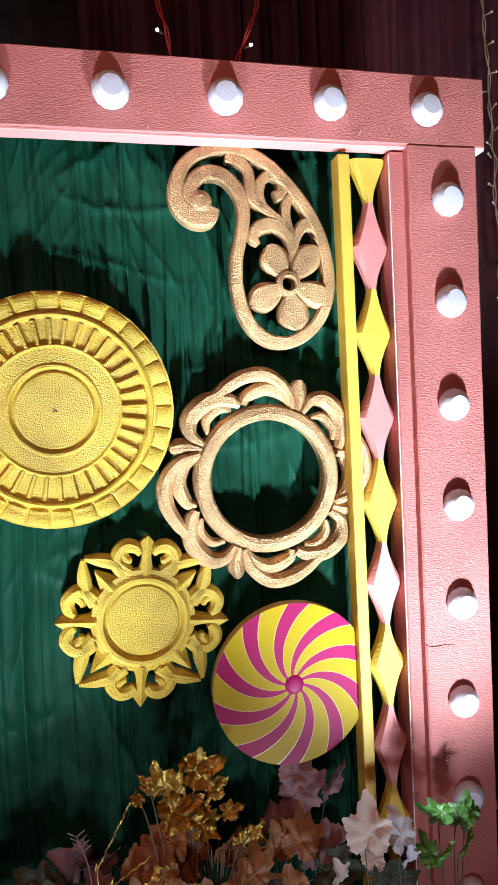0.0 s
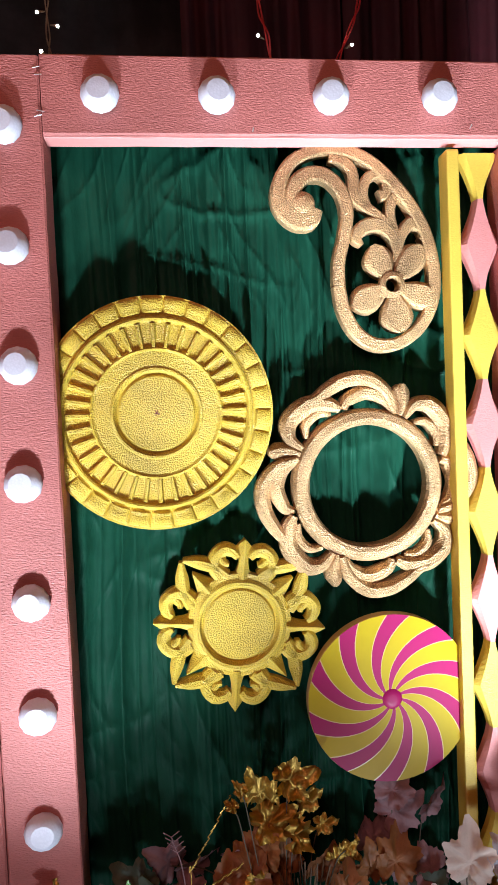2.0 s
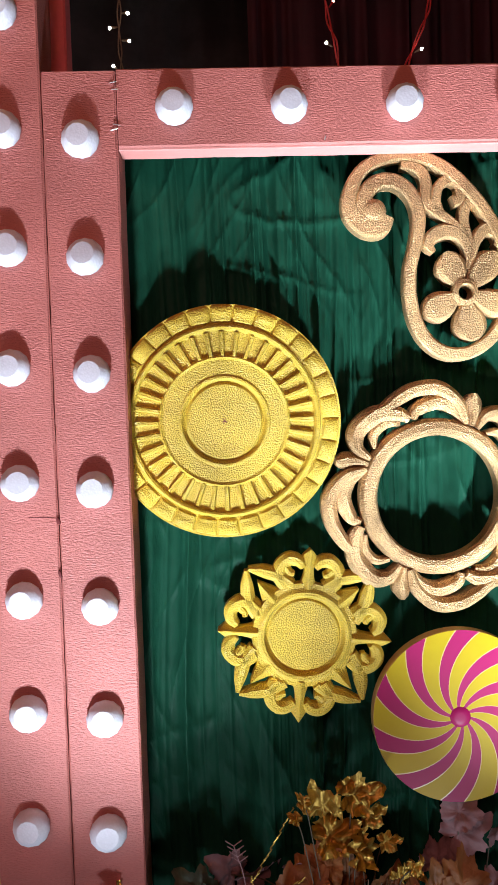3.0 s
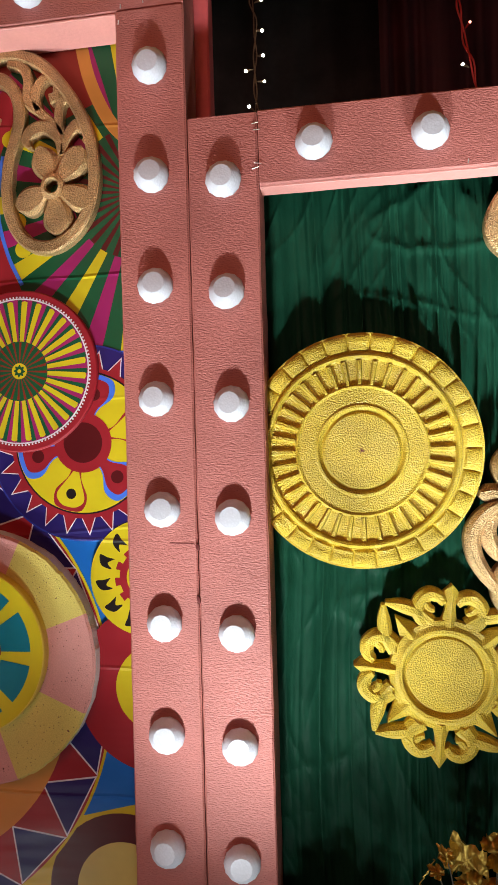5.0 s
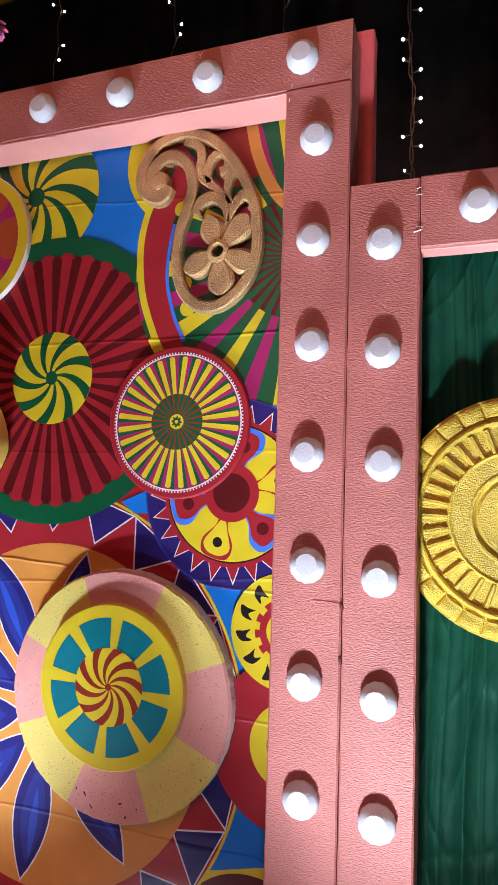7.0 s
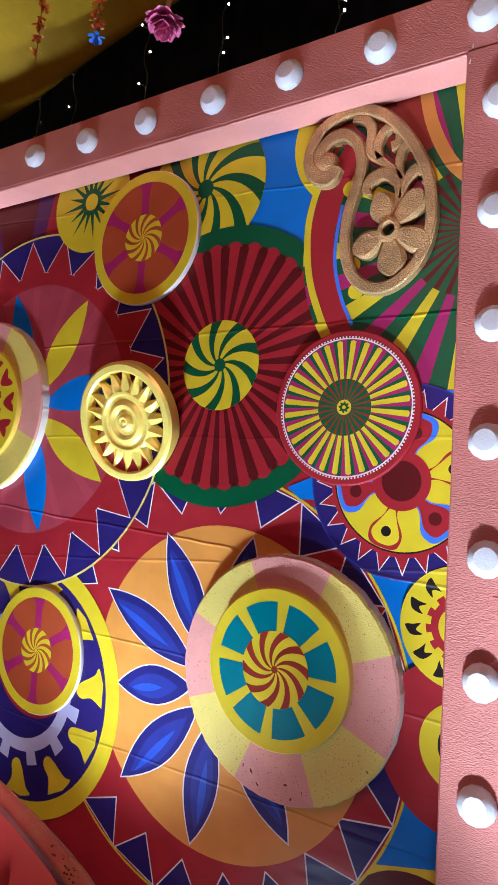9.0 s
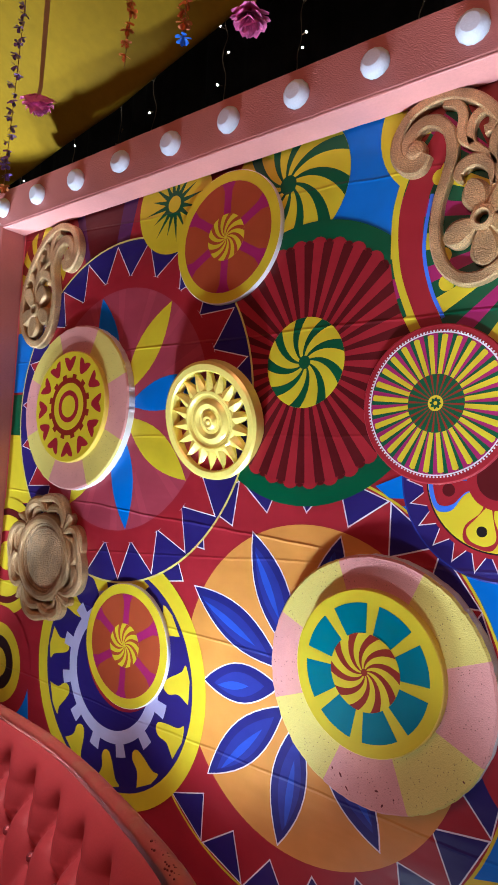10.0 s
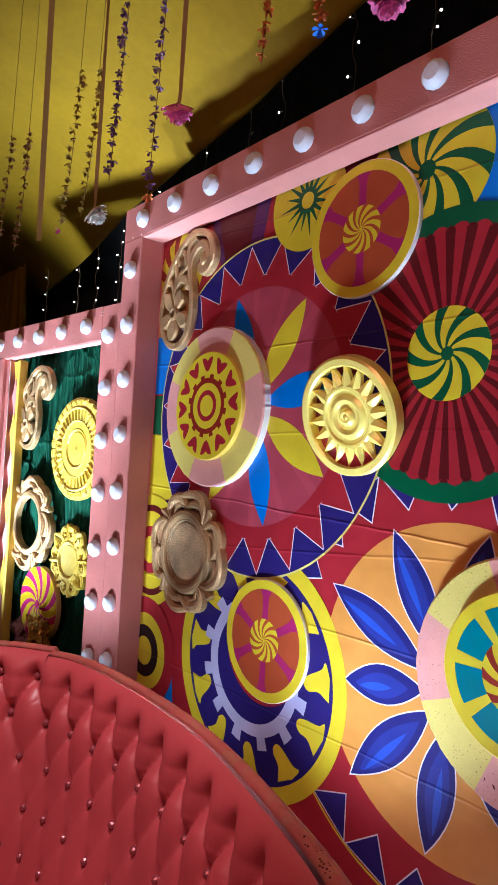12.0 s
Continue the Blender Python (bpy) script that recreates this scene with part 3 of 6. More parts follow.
def side_frame():
    f = root("side_frame", Matrix.Translation((AX, 0, 0)), "pink foam frame studded with white bulbs, shorter than the middle one", "frame")
    bar("post", f, 0.0, 0.158, 0.0, 2.418, YF, -0.012, seed=11)
    bar("post", f, 1.222, 1.408, 0.0, 2.254, YF, -0.055, seed=12)
    bar("beam", f, 0.160, 1.432, 2.256, 2.424, YF + 0.002, -0.052, seed=13)
    bar("underside_strip", f, 0.160, 1.222, 2.252, 2.256, YF + 0.006, -0.056, PINK_LIT, "pink underside, its uplit paleness put into the colour", seed=14)
    bar("backing_strip", f, 1.186, 1.30, 0.0, 2.246, -0.086, -0.01, PINK, "recessed pink foam strip", seed=15)
    bm = bmesh.new()
    box(bm, 1.1835, 1.1857, -0.085, -0.081, 0.0, 2.240)
    part("raw_edge", bm, RAW, f, "unpainted white foam edge")
    bm = bmesh.new()
    box(bm, 1.404, 1.436, -0.105, -0.04, 2.250, 2.274, bevel=0.006)
    part("chipped_corner", bm, RAW, f, "chipped white foam corner")
    for x, z, turn in ((0.154, 2.392, 5), (0.157, 2.378, -10), (0.153, 2.292, 12), (0.158, 2.302, 170), (1.10, 2.272, 80), (0.605, 2.262, 85), (1.262, 2.262, 60)):
        bm = bmesh.new()
        wire_run(bm, [(-0.008 * math.cos(radians(turn)), -0.001, 0), (0.008 * math.cos(radians(turn)), -0.005, 0.008 * math.sin(radians(turn)))], 0.0012, 3, 5)
        part("pin", bm, PIN, f, "bright steel pin").matrix_basis = Matrix.Translation((x, YF, z))
    bm = bmesh.new()
    wire_run(bm, [(1.222, YF - 0.0002, 1.028), (1.245, YF - 0.0006, 1.022), (1.272, YF, 1.023), (1.300, YF - 0.0004, 1.020)], 0.0011, 4, 4)
    part("crack", bm, CHIP, f, "dark crack across the foam")
    for k in range(9):
        bulb(f, 0.084, 2.273 - 0.2508 * k, 200 + k)
    for k in range(5):
        bulb(f, 0.281 + 0.2487 * k, 2.337, 220 + k)
    for k in range(8):
        bulb(f, 1.319, 2.129 - 0.2512 * k, 240 + k)
    return f


def side_cloth():
    c = root("green_backdrop", Matrix.Translation((AX, 0, 0)), "gathered dark green satin cloth stretched behind the ornaments", "cloth")
    bm = bmesh.new()
    nx, nz, rows = 520, 300, []
    ridge = lambda x, z, seed, sharp: (1 - min(1.0, 1.7 * abs(noise.noise(Vector((x, z, seed)))))) ** sharp
    for j in range(nz + 1):
        v = 2.36 * j / nz
        row = []
        for i in range(nx + 1):
            u = 0.10 + 1.15 * i / nx
            w = u + 0.03 * noise.noise(Vector((u * 2.2, v * 1.1, 4.0)))
            hang = min(1.0, max(0.28, 1.5 * noise.noise(Vector((u * 2.4, v * 1.3, 11.0))) + 0.45))
            y = 0.036 - 0.026 * ridge(w * 11, v * 0.45, 1.0, 2) - 0.019 * hang * ridge(w * 27, v * 0.7, 7.0, 3) - 0.005 * hang * ridge(w * 55, v * 1.2, 27.0, 3)
            gate = max(0.0, noise.noise(Vector((u * 2.6, v * 2.1, 31.0))) + 0.28)
            y -= 0.010 * gate * 1.6 * ridge((u + 0.35 * v) * 17, (v - 0.35 * u) * 3.0, 3.0, 5)
            y -= 0.009 * max(0.0, 0.5 - gate) * ridge((u - 0.5 * v) * 15, (v + 0.5 * u) * 3.0, 17.0, 6)
            y -= 0.020 * max(0.0, noise.noise(Vector((u * 3, v * 2, 15.0))) + 0.15) * ridge(u * 2.0, v * 8.0, 21.0, 9)
            row.append(bm.verts.new((u, y, v)))
        rows.append(row)
    for a, b in zip(rows, rows[1:]):
        for i in range(nx):
            bm.faces.new((a[i], a[i + 1], b[i + 1], b[i]))
    ob = part("cloth", bm, CLOTH, smooth=True)
    ob.parent = c
    return c


def carve(name, parent, build, mat, label=""):
    """One carved piece as a part of its own."""
    bm = bmesh.new()
    build(bm)
    return part(name, bm, mat, parent, label)


def paisley(m, label, group="paisley ornaments"):
    """A carved paisley: rim, curled head, inner scrolls and a five-petalled flower; u to the right, v up, flower hole at the middle."""
    r = root("paisley_ornament", m, label, "ornament", group)
    S = 0.00068
    P = lambda pts: [((x - 467) * S, (532 - y) * S) for x, y in pts]
    W = lambda ws: [w * S for w in ws]
    carve("rim", r, lambda bm: stroke(bm, P([(205, 265), (185, 305), (135, 300), (88, 255), (84, 185), (130, 108), (215, 68), (300, 64), (395, 100), (475, 168), (545, 255), (595, 350), (620, 450), (624, 540), (604, 620), (555, 690), (480, 735), (400, 735), (335, 690), (295, 615), (280, 530)]),
          W([30, 32, 34, 30, 26, 22, 21, 21, 22, 22, 22, 22, 22, 22, 22, 22, 23, 24, 24, 23, 22]), 0, 0.032, 0.3), GLITTER)
    carve("curled_neck", r, lambda bm: stroke(bm, P([(280, 530), (284, 445), (306, 360), (318, 280), (300, 205), (250, 155), (190, 148), (145, 178), (130, 225), (160, 265)]), W([22, 22, 22, 23, 24, 25, 26, 28, 32, 34]), 0, 0.031, 0.3), GLITTER)
    carve("curl_boss", r, lambda bm: dome(bm, (165 - 467) * S, (532 - 248) * S, 44 * S, 44 * S, 0, 0, 0.036), GLITTER)
    for pts, ws, d in (([(262, 92), (318, 106), (345, 150), (346, 222), (400, 268), (455, 312), (490, 360), (490, 450)], [14, 19, 20, 20, 18, 17, 16, 14], 0.027),
                       ([(392, 262), (378, 215), (392, 165), (430, 145), (462, 170), (460, 212), (435, 222)], [16, 18, 18, 18, 18, 18, 20], 0.027),
                       ([(490, 350), (474, 290), (480, 240), (505, 222), (532, 245)], [13, 17, 18, 16, 7], 0.027),
                       ([(492, 420), (474, 358), (425, 322), (372, 332), (350, 365), (368, 392)], [12, 19, 26, 26, 20, 6], 0.029),
                       ([(496, 420), (512, 358), (545, 318), (582, 330), (590, 362), (575, 375)], [12, 18, 24, 22, 15, 6], 0.029)):
        carve("scroll", r, lambda bm: stroke(bm, P(pts), W(ws), 0, d, 0.3), GLITTER)
    for x, y, ru, rv, turn in ((430, 452, 62, 54, -40), (538, 448, 62, 54, 40), (384, 574, 74, 54, 18), (568, 568, 68, 50, -22), (486, 634, 60, 78, -4)):
        far, wide = math.hypot(x - 467, y - 532), min(ru, rv) * 0.98
        along_it = lambda k: (467 + (x - 467) * k / far, 532 + (y - 532) * k / far)
        carve("petal", r, lambda bm: stroke(bm, P([along_it(26), along_it(0.72 * far), along_it(far + 14), along_it(far + 44), along_it(far + 64)]), W([15, wide * 0.82, wide, wide * 0.72, wide * 0.2]), 0, 0.033, 0.30), GLITTER)
    carve("flower_ring", r, lambda bm: lathe(bm, [(24 * S, 0.0), (24 * S, 0.036), (29 * S, 0.040), (44 * S, 0.036), (48 * S, 0.024)], 24), GLITTER)
    return r


def plate(m):
    """A round carved plate: fluted ring, scalloped border, two ridges."""
    r = root("round_plate", m, "round yellow carved foam plate with fluted rings, on green cloth", "ornament", SIDE)
    bm = bmesh.new()
    n, R = 360, 0.262
    radii = [0.0, 0.060, 0.082, 0.085, 0.088, 0.091, 0.096, 0.100, 0.104, 0.137, 0.140, 0.143, 0.146, 0.149, 0.152, 0.172, 0.192, 0.196, 0.199, 0.202, 0.206, 0.210, 0.214, 0.217, 0.221, 0.225, 0.232, 0.242, 0.250, 0.255, 0.257, R]
    last = None
    for x in radii:
        ring = []
        for k in range(1 if x == 0 else n):
            a = 2 * math.pi * k / n
            h = 0.030
            if 0.085 <= x <= 0.100:  # groove and bead round the flat centre
                h += -0.007 * math.sin(math.pi * (x - 0.083) / 0.010) if x < 0.093 else 0.004 * math.sin(math.pi * (x - 0.092) / 0.012)
            if 0.140 <= x <= 0.146:
                h += 0.004 if x == 0.143 else 0.002
            if 0.149 <= x <= 0.199:  # sunk flutes between raised bars
                f = abs(((k % 10) / 10) - 0.5) * 2
                h += 0.0035 if f > 0.76 else -0.0045
            if 0.206 <= x <= 0.214:
                h += 0.006 * math.sin(math.pi * (x - 0.203) / 0.014)
            if x in (0.202, 0.217, 0.221):
                h -= 0.004
            if 0.225 <= x <= 0.255:  # scalloped tabs
                f = (k % 12) / 12
                h += -0.006 + 0.011 * math.sin(math.pi * f) ** 0.45 * (1 - ((x - 0.232) / 0.030) ** 4 if x > 0.232 else 0.75)
            if x >= 0.257:
                h -= 0.005
            rad = 1.012 * x
            ring.append(bm.verts.new((rad * math.cos(a), -h, rad * math.sin(a))))
        if last is not None:
            for k in range(n):
                if len(last) == 1:
                    bm.faces.new((last[0], ring[k], ring[(k + 1) % n]))
                else:
                    bm.faces.new((last[k], last[(k + 1) % n], ring[(k + 1) % n], ring[k]))
        last = ring
    back = [bm.verts.new((v.co.x, 0.0, v.co.z)) for v in last]
    for k in range(n):
        bm.faces.new((last[k], last[(k + 1) % n], back[(k + 1) % n], back[k]))
    part("carving", bm, YELLOW, r)
    bm = bmesh.new()
    for k in range(6):
        g = 60 * k + 17 * (k % 2)
        wire_run(bm, [(0, -0.0302, 0), (0.007 * math.cos(radians(g)), -0.0305, 0.007 * math.sin(radians(g)))], 0.0012, 3, 4)
    part("centre_mark", bm, CHIP, r, "dark scratched centre mark")
    return r


def wreath(m, label, filled=False):
    """A round mould with acanthus scrolls about it, in four turns."""
    r = root("carved_wreath" if not filled else "carved_medallion", m, label, "ornament", SIDE if not filled else "")
    S = 0.000995
    carve("ring", r, lambda bm: lathe(bm, [(q * S, z) for q, z in ((142, 0.0), (142, 0.030), (147, 0.038), (158, 0.041), (174, 0.037), (182, 0.024), (183, 0.0), (142, 0.0))], 72), GLITTER)
    if filled:
        carve("centre", r, lambda bm: lathe(bm, [(143 * S, 0.026), (136 * S, 0.028), (130 * S, 0.018), (122 * S, 0.024), (0.0, 0.026)], 60), GLITTER_COARSE)
    for k in range(4):
        base = 64 + 90 * k
        P = lambda pts: [((26 + 0.85 * q) * S * math.cos(radians(base + g)), (26 + 0.85 * q) * S * math.sin(radians(base + g))) for q, g in pts]
        W = lambda ws: [0.90 * w * S for w in ws]
        for pts, ws, d, c in (([(182, -1), (224, 1), (250, 4), (266, 5)], [9, 20, 21, 8], 0.036, 0.7), ([(182, 2), (220, 10), (246, 13)], [6, 12, 4], 0.030, 0.7),
                              ([(182, -5), (228, -7), (254, -15), (250, -28), (222, -39), (196, -45)], [7, 17, 24, 25, 20, 11], 0.038, 0.6),
                              ([(186, -13), (212, -20), (214, -30), (194, -38)], [6, 12, 13, 7], 0.029, 0.6),
                              ([(182, 3), (230, 12), (264, 24), (268, 36), (258, 47), (250, 55), (262, 62)], [8, 16, 20, 20, 18, 15, 6], 0.039, 0.6),
                              ([(184, 6), (214, 14), (228, 25), (212, 38), (190, 42)], [6, 17, 21, 17, 8], 0.033, 0.6)):
            carve("acanthus_leaf", r, lambda bm: stroke(bm, P(pts), W(ws), 0, d, c), GLITTER)
    return r


def sun(m):
    r = root("fretwork_rosette", m, "square yellow fretwork rosette with pierced scrolls, on green cloth", "ornament", SIDE)
    S = 0.00095
    carve("plate", r, lambda bm: lathe(bm, [(0.0, 0.023), (90 * S, 0.023), (95 * S, 0.018), (100 * S, 0.021), (106 * S, 0.032), (114 * S, 0.033), (124 * S, 0.026), (136 * S, 0.024), (138 * S, 0.0)], 64), YELLOW)
    for k in range(4):
        base = 84 + 90 * k
        at = lambda turn, pts: [(S * (q * math.cos(radians(base + turn)) - s * math.sin(radians(base + turn))), S * (q * math.sin(radians(base + turn)) + s * math.cos(radians(base + turn)))) for q, s in pts]
        W = lambda ws: [w * S for w in ws]
        carve("spear", r, lambda bm: stroke(bm, at(0, [(122, 0), (150, 0), (178, 0), (200, 0), (226, 0)]), W([26, 15, 12, 22, 1]), 0, 0.034, 0.92), YELLOW)
        for s in (1, -1):
            carve("scroll", r, lambda bm: stroke(bm, at(0, [(124, s * 58), (146, s * 74), (174, s * 74), (195, s * 54), (192, s * 30), (177, s * 15)]), W([18, 19, 19, 18, 16, 10]), 0, 0.030, 0.6), YELLOW)
            carve("scroll_eye", r, lambda bm: stroke(bm, at(0, [(172, s * 62), (160, s * 50), (158, s * 38)]), W([12, 11, 6]), 0, 0.027, 0.7), YELLOW)
            carve("corner_leaf", r, lambda bm: stroke(bm, at(45, [(120, s * 62), (158, s * 52), (194, s * 30), (228, s * 3)]), W([14, 17, 17, 5]), 0, 0.030, 0.6), YELLOW)
        carve("corner_point", r, lambda bm: stroke(bm, at(45, [(112, 0), (134, 0), (158, 0), (186, 0)]), W([38, 28, 16, 1]), 0, 0.032, 0.94), YELLOW)
    return r


def swirl_disc(m):
    r = root("swirl_disc", m, "glossy yellow and magenta pinwheel disc hung on the green cloth", "ornament", SIDE)
    bm = bmesh.new()
    R = 0.201
    n = 10
    seq = []
    for k in range(n):
        seq += [(0.0, 19.0, 0), (19.0, 20.0, 2), (20.0, 35.0, 1), (35.0, 36.0, 2)]
    rs = [0.024 + (R - 0.024) * t for t in np.linspace(0, 1, 15)]
    for q, (a0, a1, mat) in enumerate(seq):
        base = 36 * (q // 4)
        div = 5 if a1 - a0 > 5 else 1
        for d in range(div):
            prev = None
            for x in rs:
                tw = -52 * ((x - 0.024) / (R - 0.024)) ** 0.85
                h = 0.032 - 0.003 * (x / R) ** 2
                pair = [bm.verts.new((x * math.cos(radians(base + b + tw)), -h, x * math.sin(radians(base + b + tw)))) for b in (a0 + (a1 - a0) * d / div, a0 + (a1 - a0) * (d + 1) / div)]
                if prev:
                    bm.faces.new((prev[0], prev[1], pair[1], pair[0])).material_index = mat
                prev = pair
    bmesh.ops.remove_doubles(bm, verts=bm.verts, dist=1e-5)
    part("printed_face", bm, [GLOSS_Y, GLOSS_M, GLOSS_L], r, smooth=True)
    bm = bmesh.new()
    lathe(bm, [(R, 0.029), (R + 0.001, 0.026), (R, 0.0), (R - 0.02, 0.0)], 72)
    part("rim", bm, GLOSS_L, r)
    bm = bmesh.new()
    lathe(bm, [(0.0, 0.0348), (0.010, 0.0347), (0.021, 0.0338), (0.0245, 0.031)], 32)
    part("hub", bm, GLOSS_M, r, smooth=True)
    return r


GLOSS_Y = material("glossy_yellow", (0.50, 0.37, 0.007), 0.40, spec=0.18, vary=0.05)
GLOSS_M = material("glossy_magenta", (0.37, 0.011, 0.105), 0.40, spec=0.18, vary=0.05)
GLOSS_L = material("glossy_pale_line", (0.66, 0.46, 0.20), 0.3, vary=0.05)


def diamond_strip(m):
    """A tall yellow rod with a row of carved diamonds strung beside it."""
    r = root("diamond_strip", m, "yellow rod with carved yellow and pink foam diamonds beside it", "ornament", SIDE)
    bm = bmesh.new()
    box(bm, 0.006, 0.036, -0.050, 0.0, 0.0, 2.238, bevel=0.005)
    part("rod", bm, YELLOW_BAR, r)
    top, pitch = 2.236, 0.2105
    for k in range(11):
        mid_z = top - pitch * k
        bm = bmesh.new()
        hs = np.linspace(-1, 1, 17)
        prof = [(h, 0.0085 + 0.042 * (1 - abs(h)) ** 1.3 * (1 if abs(h) > 0.04 else 0.97)) for h in hs if k or h <= 0]
        cu, half = 0.094, pitch / 2
        rings = []
        for h, w in prof:
            z = mid_z + h * half
            inner = max(0.003, w * 0.70)
            rings.append([bm.verts.new((cu + x, y, z)) for x, y in ((-w, 0.0), (-w, -0.017), (-inner, -0.030), (inner, -0.030), (w, -0.017), (w, 0.0))])
        for a, b in zip(rings, rings[1:]):
            for s in range(5):
                bm.faces.new((a[s], a[s + 1], b[s + 1], b[s]))
            bm.faces.new((a[5], a[0], b[0], b[5]))
        bm.faces.new(rings[0])
        bm.faces.new(rings[-1])
        part("diamond", bm, PINK_DIAMOND if k % 2 else YELLOW_BAR, r)
    return r


side_things += [side_frame(), side_cloth()]
side_things.append(paisley(Matrix.Translation((1.779, -0.026, 1.937)) @ Matrix.Scale(0.985, 4), "brown gold glitter paisley carving hung on the green cloth"))
side_things.append(plate(Matrix.Translation((1.222, -0.025, 1.662))))
side_things.append(wreath(Matrix.Translation((1.707, -0.022, 1.472)), "brown gold glitter scroll wreath with an open centre"))
side_things.append(sun(Matrix.Translation((1.389, -0.024, 1.162)) @ Matrix.Scale(0.935, 4)))
side_things.append(swirl_disc(Matrix.Translation((1.741, -0.036, 0.963))))
side_things.append(diamond_strip(Matrix.Translation((1.902, -0.036, 0.0))))

# the far panel repeats it, turned round and swung a little forward
FAR = Matrix.Translation((-1.703, 0, -0.012)) @ Matrix.Rotation(radians(4.5), 4, "Z") @ Matrix.Diagonal((-1, 1, 1, 1)) @ Matrix.Translation((-AX, 0, 0))
SHIFT = dict(paisley_ornament=(0.07, -0.066), round_plate=(0.05, 0.070), carved_wreath=(0.05, -0.165), fretwork_rosette=(-0.09, -0.005), swirl_disc=(-0.19, -0.075))
for ob in list(side_things):
    du, dz = SHIFT.get(ob.name.split(".")[0], (0.0, 0.0))
    copy_thing(ob, FAR @ Matrix.Translation((du, 0, dz)) @ ob.matrix_basis)

# ---- the printed banner of the middle panel ----
banner = root("printed_banner", Matrix(), "glossy printed vinyl banner of colourful mandala wheels, creased by folding", "banner")
X0, X1, Z0, Z1 = -1.60, 0.74, 0.02, 2.70
bm = bmesh.new()
box(bm, X0, X1, -0.012, -0.006, Z0, Z1)
part("sheet", bm, V["red"], banner)
for o in banner.children:
    o.matrix_basis = Matrix.Translation((0, 0.020, 0))
BOUND = (X0, X1, Z0, Z1)
BASE = -0.008


def ribbon(art, pts, half, colour, level):
    c = curve(pts, 8)
    left, right = [], []
    for k, q in enumerate(c):
        d = c[min(k + 1, len(c) - 1)] - c[max(k - 1, 0)]
        d = d / np.linalg.norm(d)
        s = np.array((-d[1], d[0]))
        left.append(q + s * half)
        right.append(q - s * half)
    art.add(left + right[::-1], colour, level)


def patch(points, colour, level):
    """One flat printed patch of the ground pattern."""
    a = Art(BASE, BOUND)
    a.add(points, colour, level)
    a.done("printed_patch", banner)


patch([(-1.18, 2.70), (-0.80, 2.70), (-0.86, 2.46), (-1.08, 2.44)], "purple", 1)
patch([(-1.13, 2.70), (-0.88, 2.70), (-0.92, 2.5), (-1.07, 2.5)], "maroon", 2)
patch([(-0.04, 2.70), (0.42, 2.70), (0.32, 2.0), (0.05, 2.3)], "blue", 1)
patch([(-1.6, 2.45), (-1.25, 2.62), (-1.25, 2.2), (-1.6, 2.2)], "orange", 1)
patch([(-1.6, 2.24), (-1.38, 2.24), (-1.36, 1.98), (-1.6, 1.98)], "blue", 2)
patch([(-1.6, 1.97), (-1.40, 1.97), (-1.40, 1.78), (-1.6, 1.80)], "green", 2)
patch([(-1.6, 1.80), (-1.38, 1.79), (-1.30, 1.52), (-1.6, 1.49)], "yellow", 3)
patch([(-1.6, 1.48), (-1.30, 1.52), (-1.24, 1.46), (-1.6, 1.40)], "navy", 3)
patch([(0.30, 1.62), (0.74, 1.62), (0.74, 1.20), (0.50, 1.20), (0.38, 1.45)], "blue", 1)
patch([(0.40, 1.0), (0.74, 1.0), (0.74, 0.70), (0.46, 0.72)], "blue", 1)
patch([(0.36, 0.74), (0.74, 0.835), (0.74, 0.3), (0.30, 0.3)], "yellow", 2)
patch(ring_points(0.62, 0.60, 0.19), "maroon", 3)
patch(ring_points(0.62, 0.60, 0.12), "cream", 4)
patch([(-1.6, 0.78), (-1.28, 0.78), (-1.2, 0.3), (-1.6, 0.3)], "blue", 1)

patch([(0.225, 1.668), (0.301, 1.700), (0.330, 1.640), (0.267, 1.638)], "blue", 18)

# orange flower with its toothed ring
a = Art(BASE, BOUND)
rx, rz = -0.02, 1.088
a.disc(rx, rz, 0.622, "yellow", 6, 96)
a.disc(rx, rz, 0.615, "red", 7, 96)
a.zigzag(rx, rz, 0.490, 0.615, 22, "navy", 8, "white", 4.6, line=0.0045)
cx, cz = 0.035, 1.09
a.disc(cx, cz, 0.457, "orange", 10, 96)
for k, (ang, r1) in enumerate(((78, 0.44), (117, 0.465), (153, 0.487), (189, 0.375), (225, 0.47), (262, 0.445), (306, 0.42), (342, 0.42), (18, 0.42), (48, 0.42))):
    a.petal(cx, cz, ang, 0.09, r1, 0.056, "deep", 11, "white", 0.004)
    a.petal(cx, cz, ang + 1.0, 0.14, r1 - 0.04, 0.036, "cobalt", 13)
    a.petal(cx, cz, ang + 2.0, 0.20, r1 - 0.055, 0.012, "azure", 14)
a.done("orange_flower_print", banner, "orange disc with blue petals inside a toothed red ring")

# gear in a yellow ring
a = Art(BASE, BOUND)
cx, cz = -0.77, 0.945
a.disc(cx, cz, 0.445, "yellow", 17, 96)
a.disc(cx, cz, 0.388, "navy", 18, 96)
for k in range(11):
    g = 33 * k + 8
    p = lambda r, q: (cx + r * math.cos(radians(g + q)), cz + r * math.sin(radians(g + q)))
    a.add([(u, v) for u, v in curve([p(0.372, -9.5), p(0.325, -6), p(0.285, -7.5), p(0.262, -5), p(0.262, 0), p(0.290, 3.5), p(0.345, 6.5), p(0.368, 9.5), p(0.378, 2)], 5)], "yellow", 19)
gx, gz = -0.775, 0.955
for k in range(12):
    g = 30 * k + 11
    a.sector(gx, gz, 0.20, 0.285, g, g + 10, "lilac", 20)
a.disc(gx, gz, 0.242, "lilac", 21)
a.disc(gx, gz, 0.198, "navy", 22)
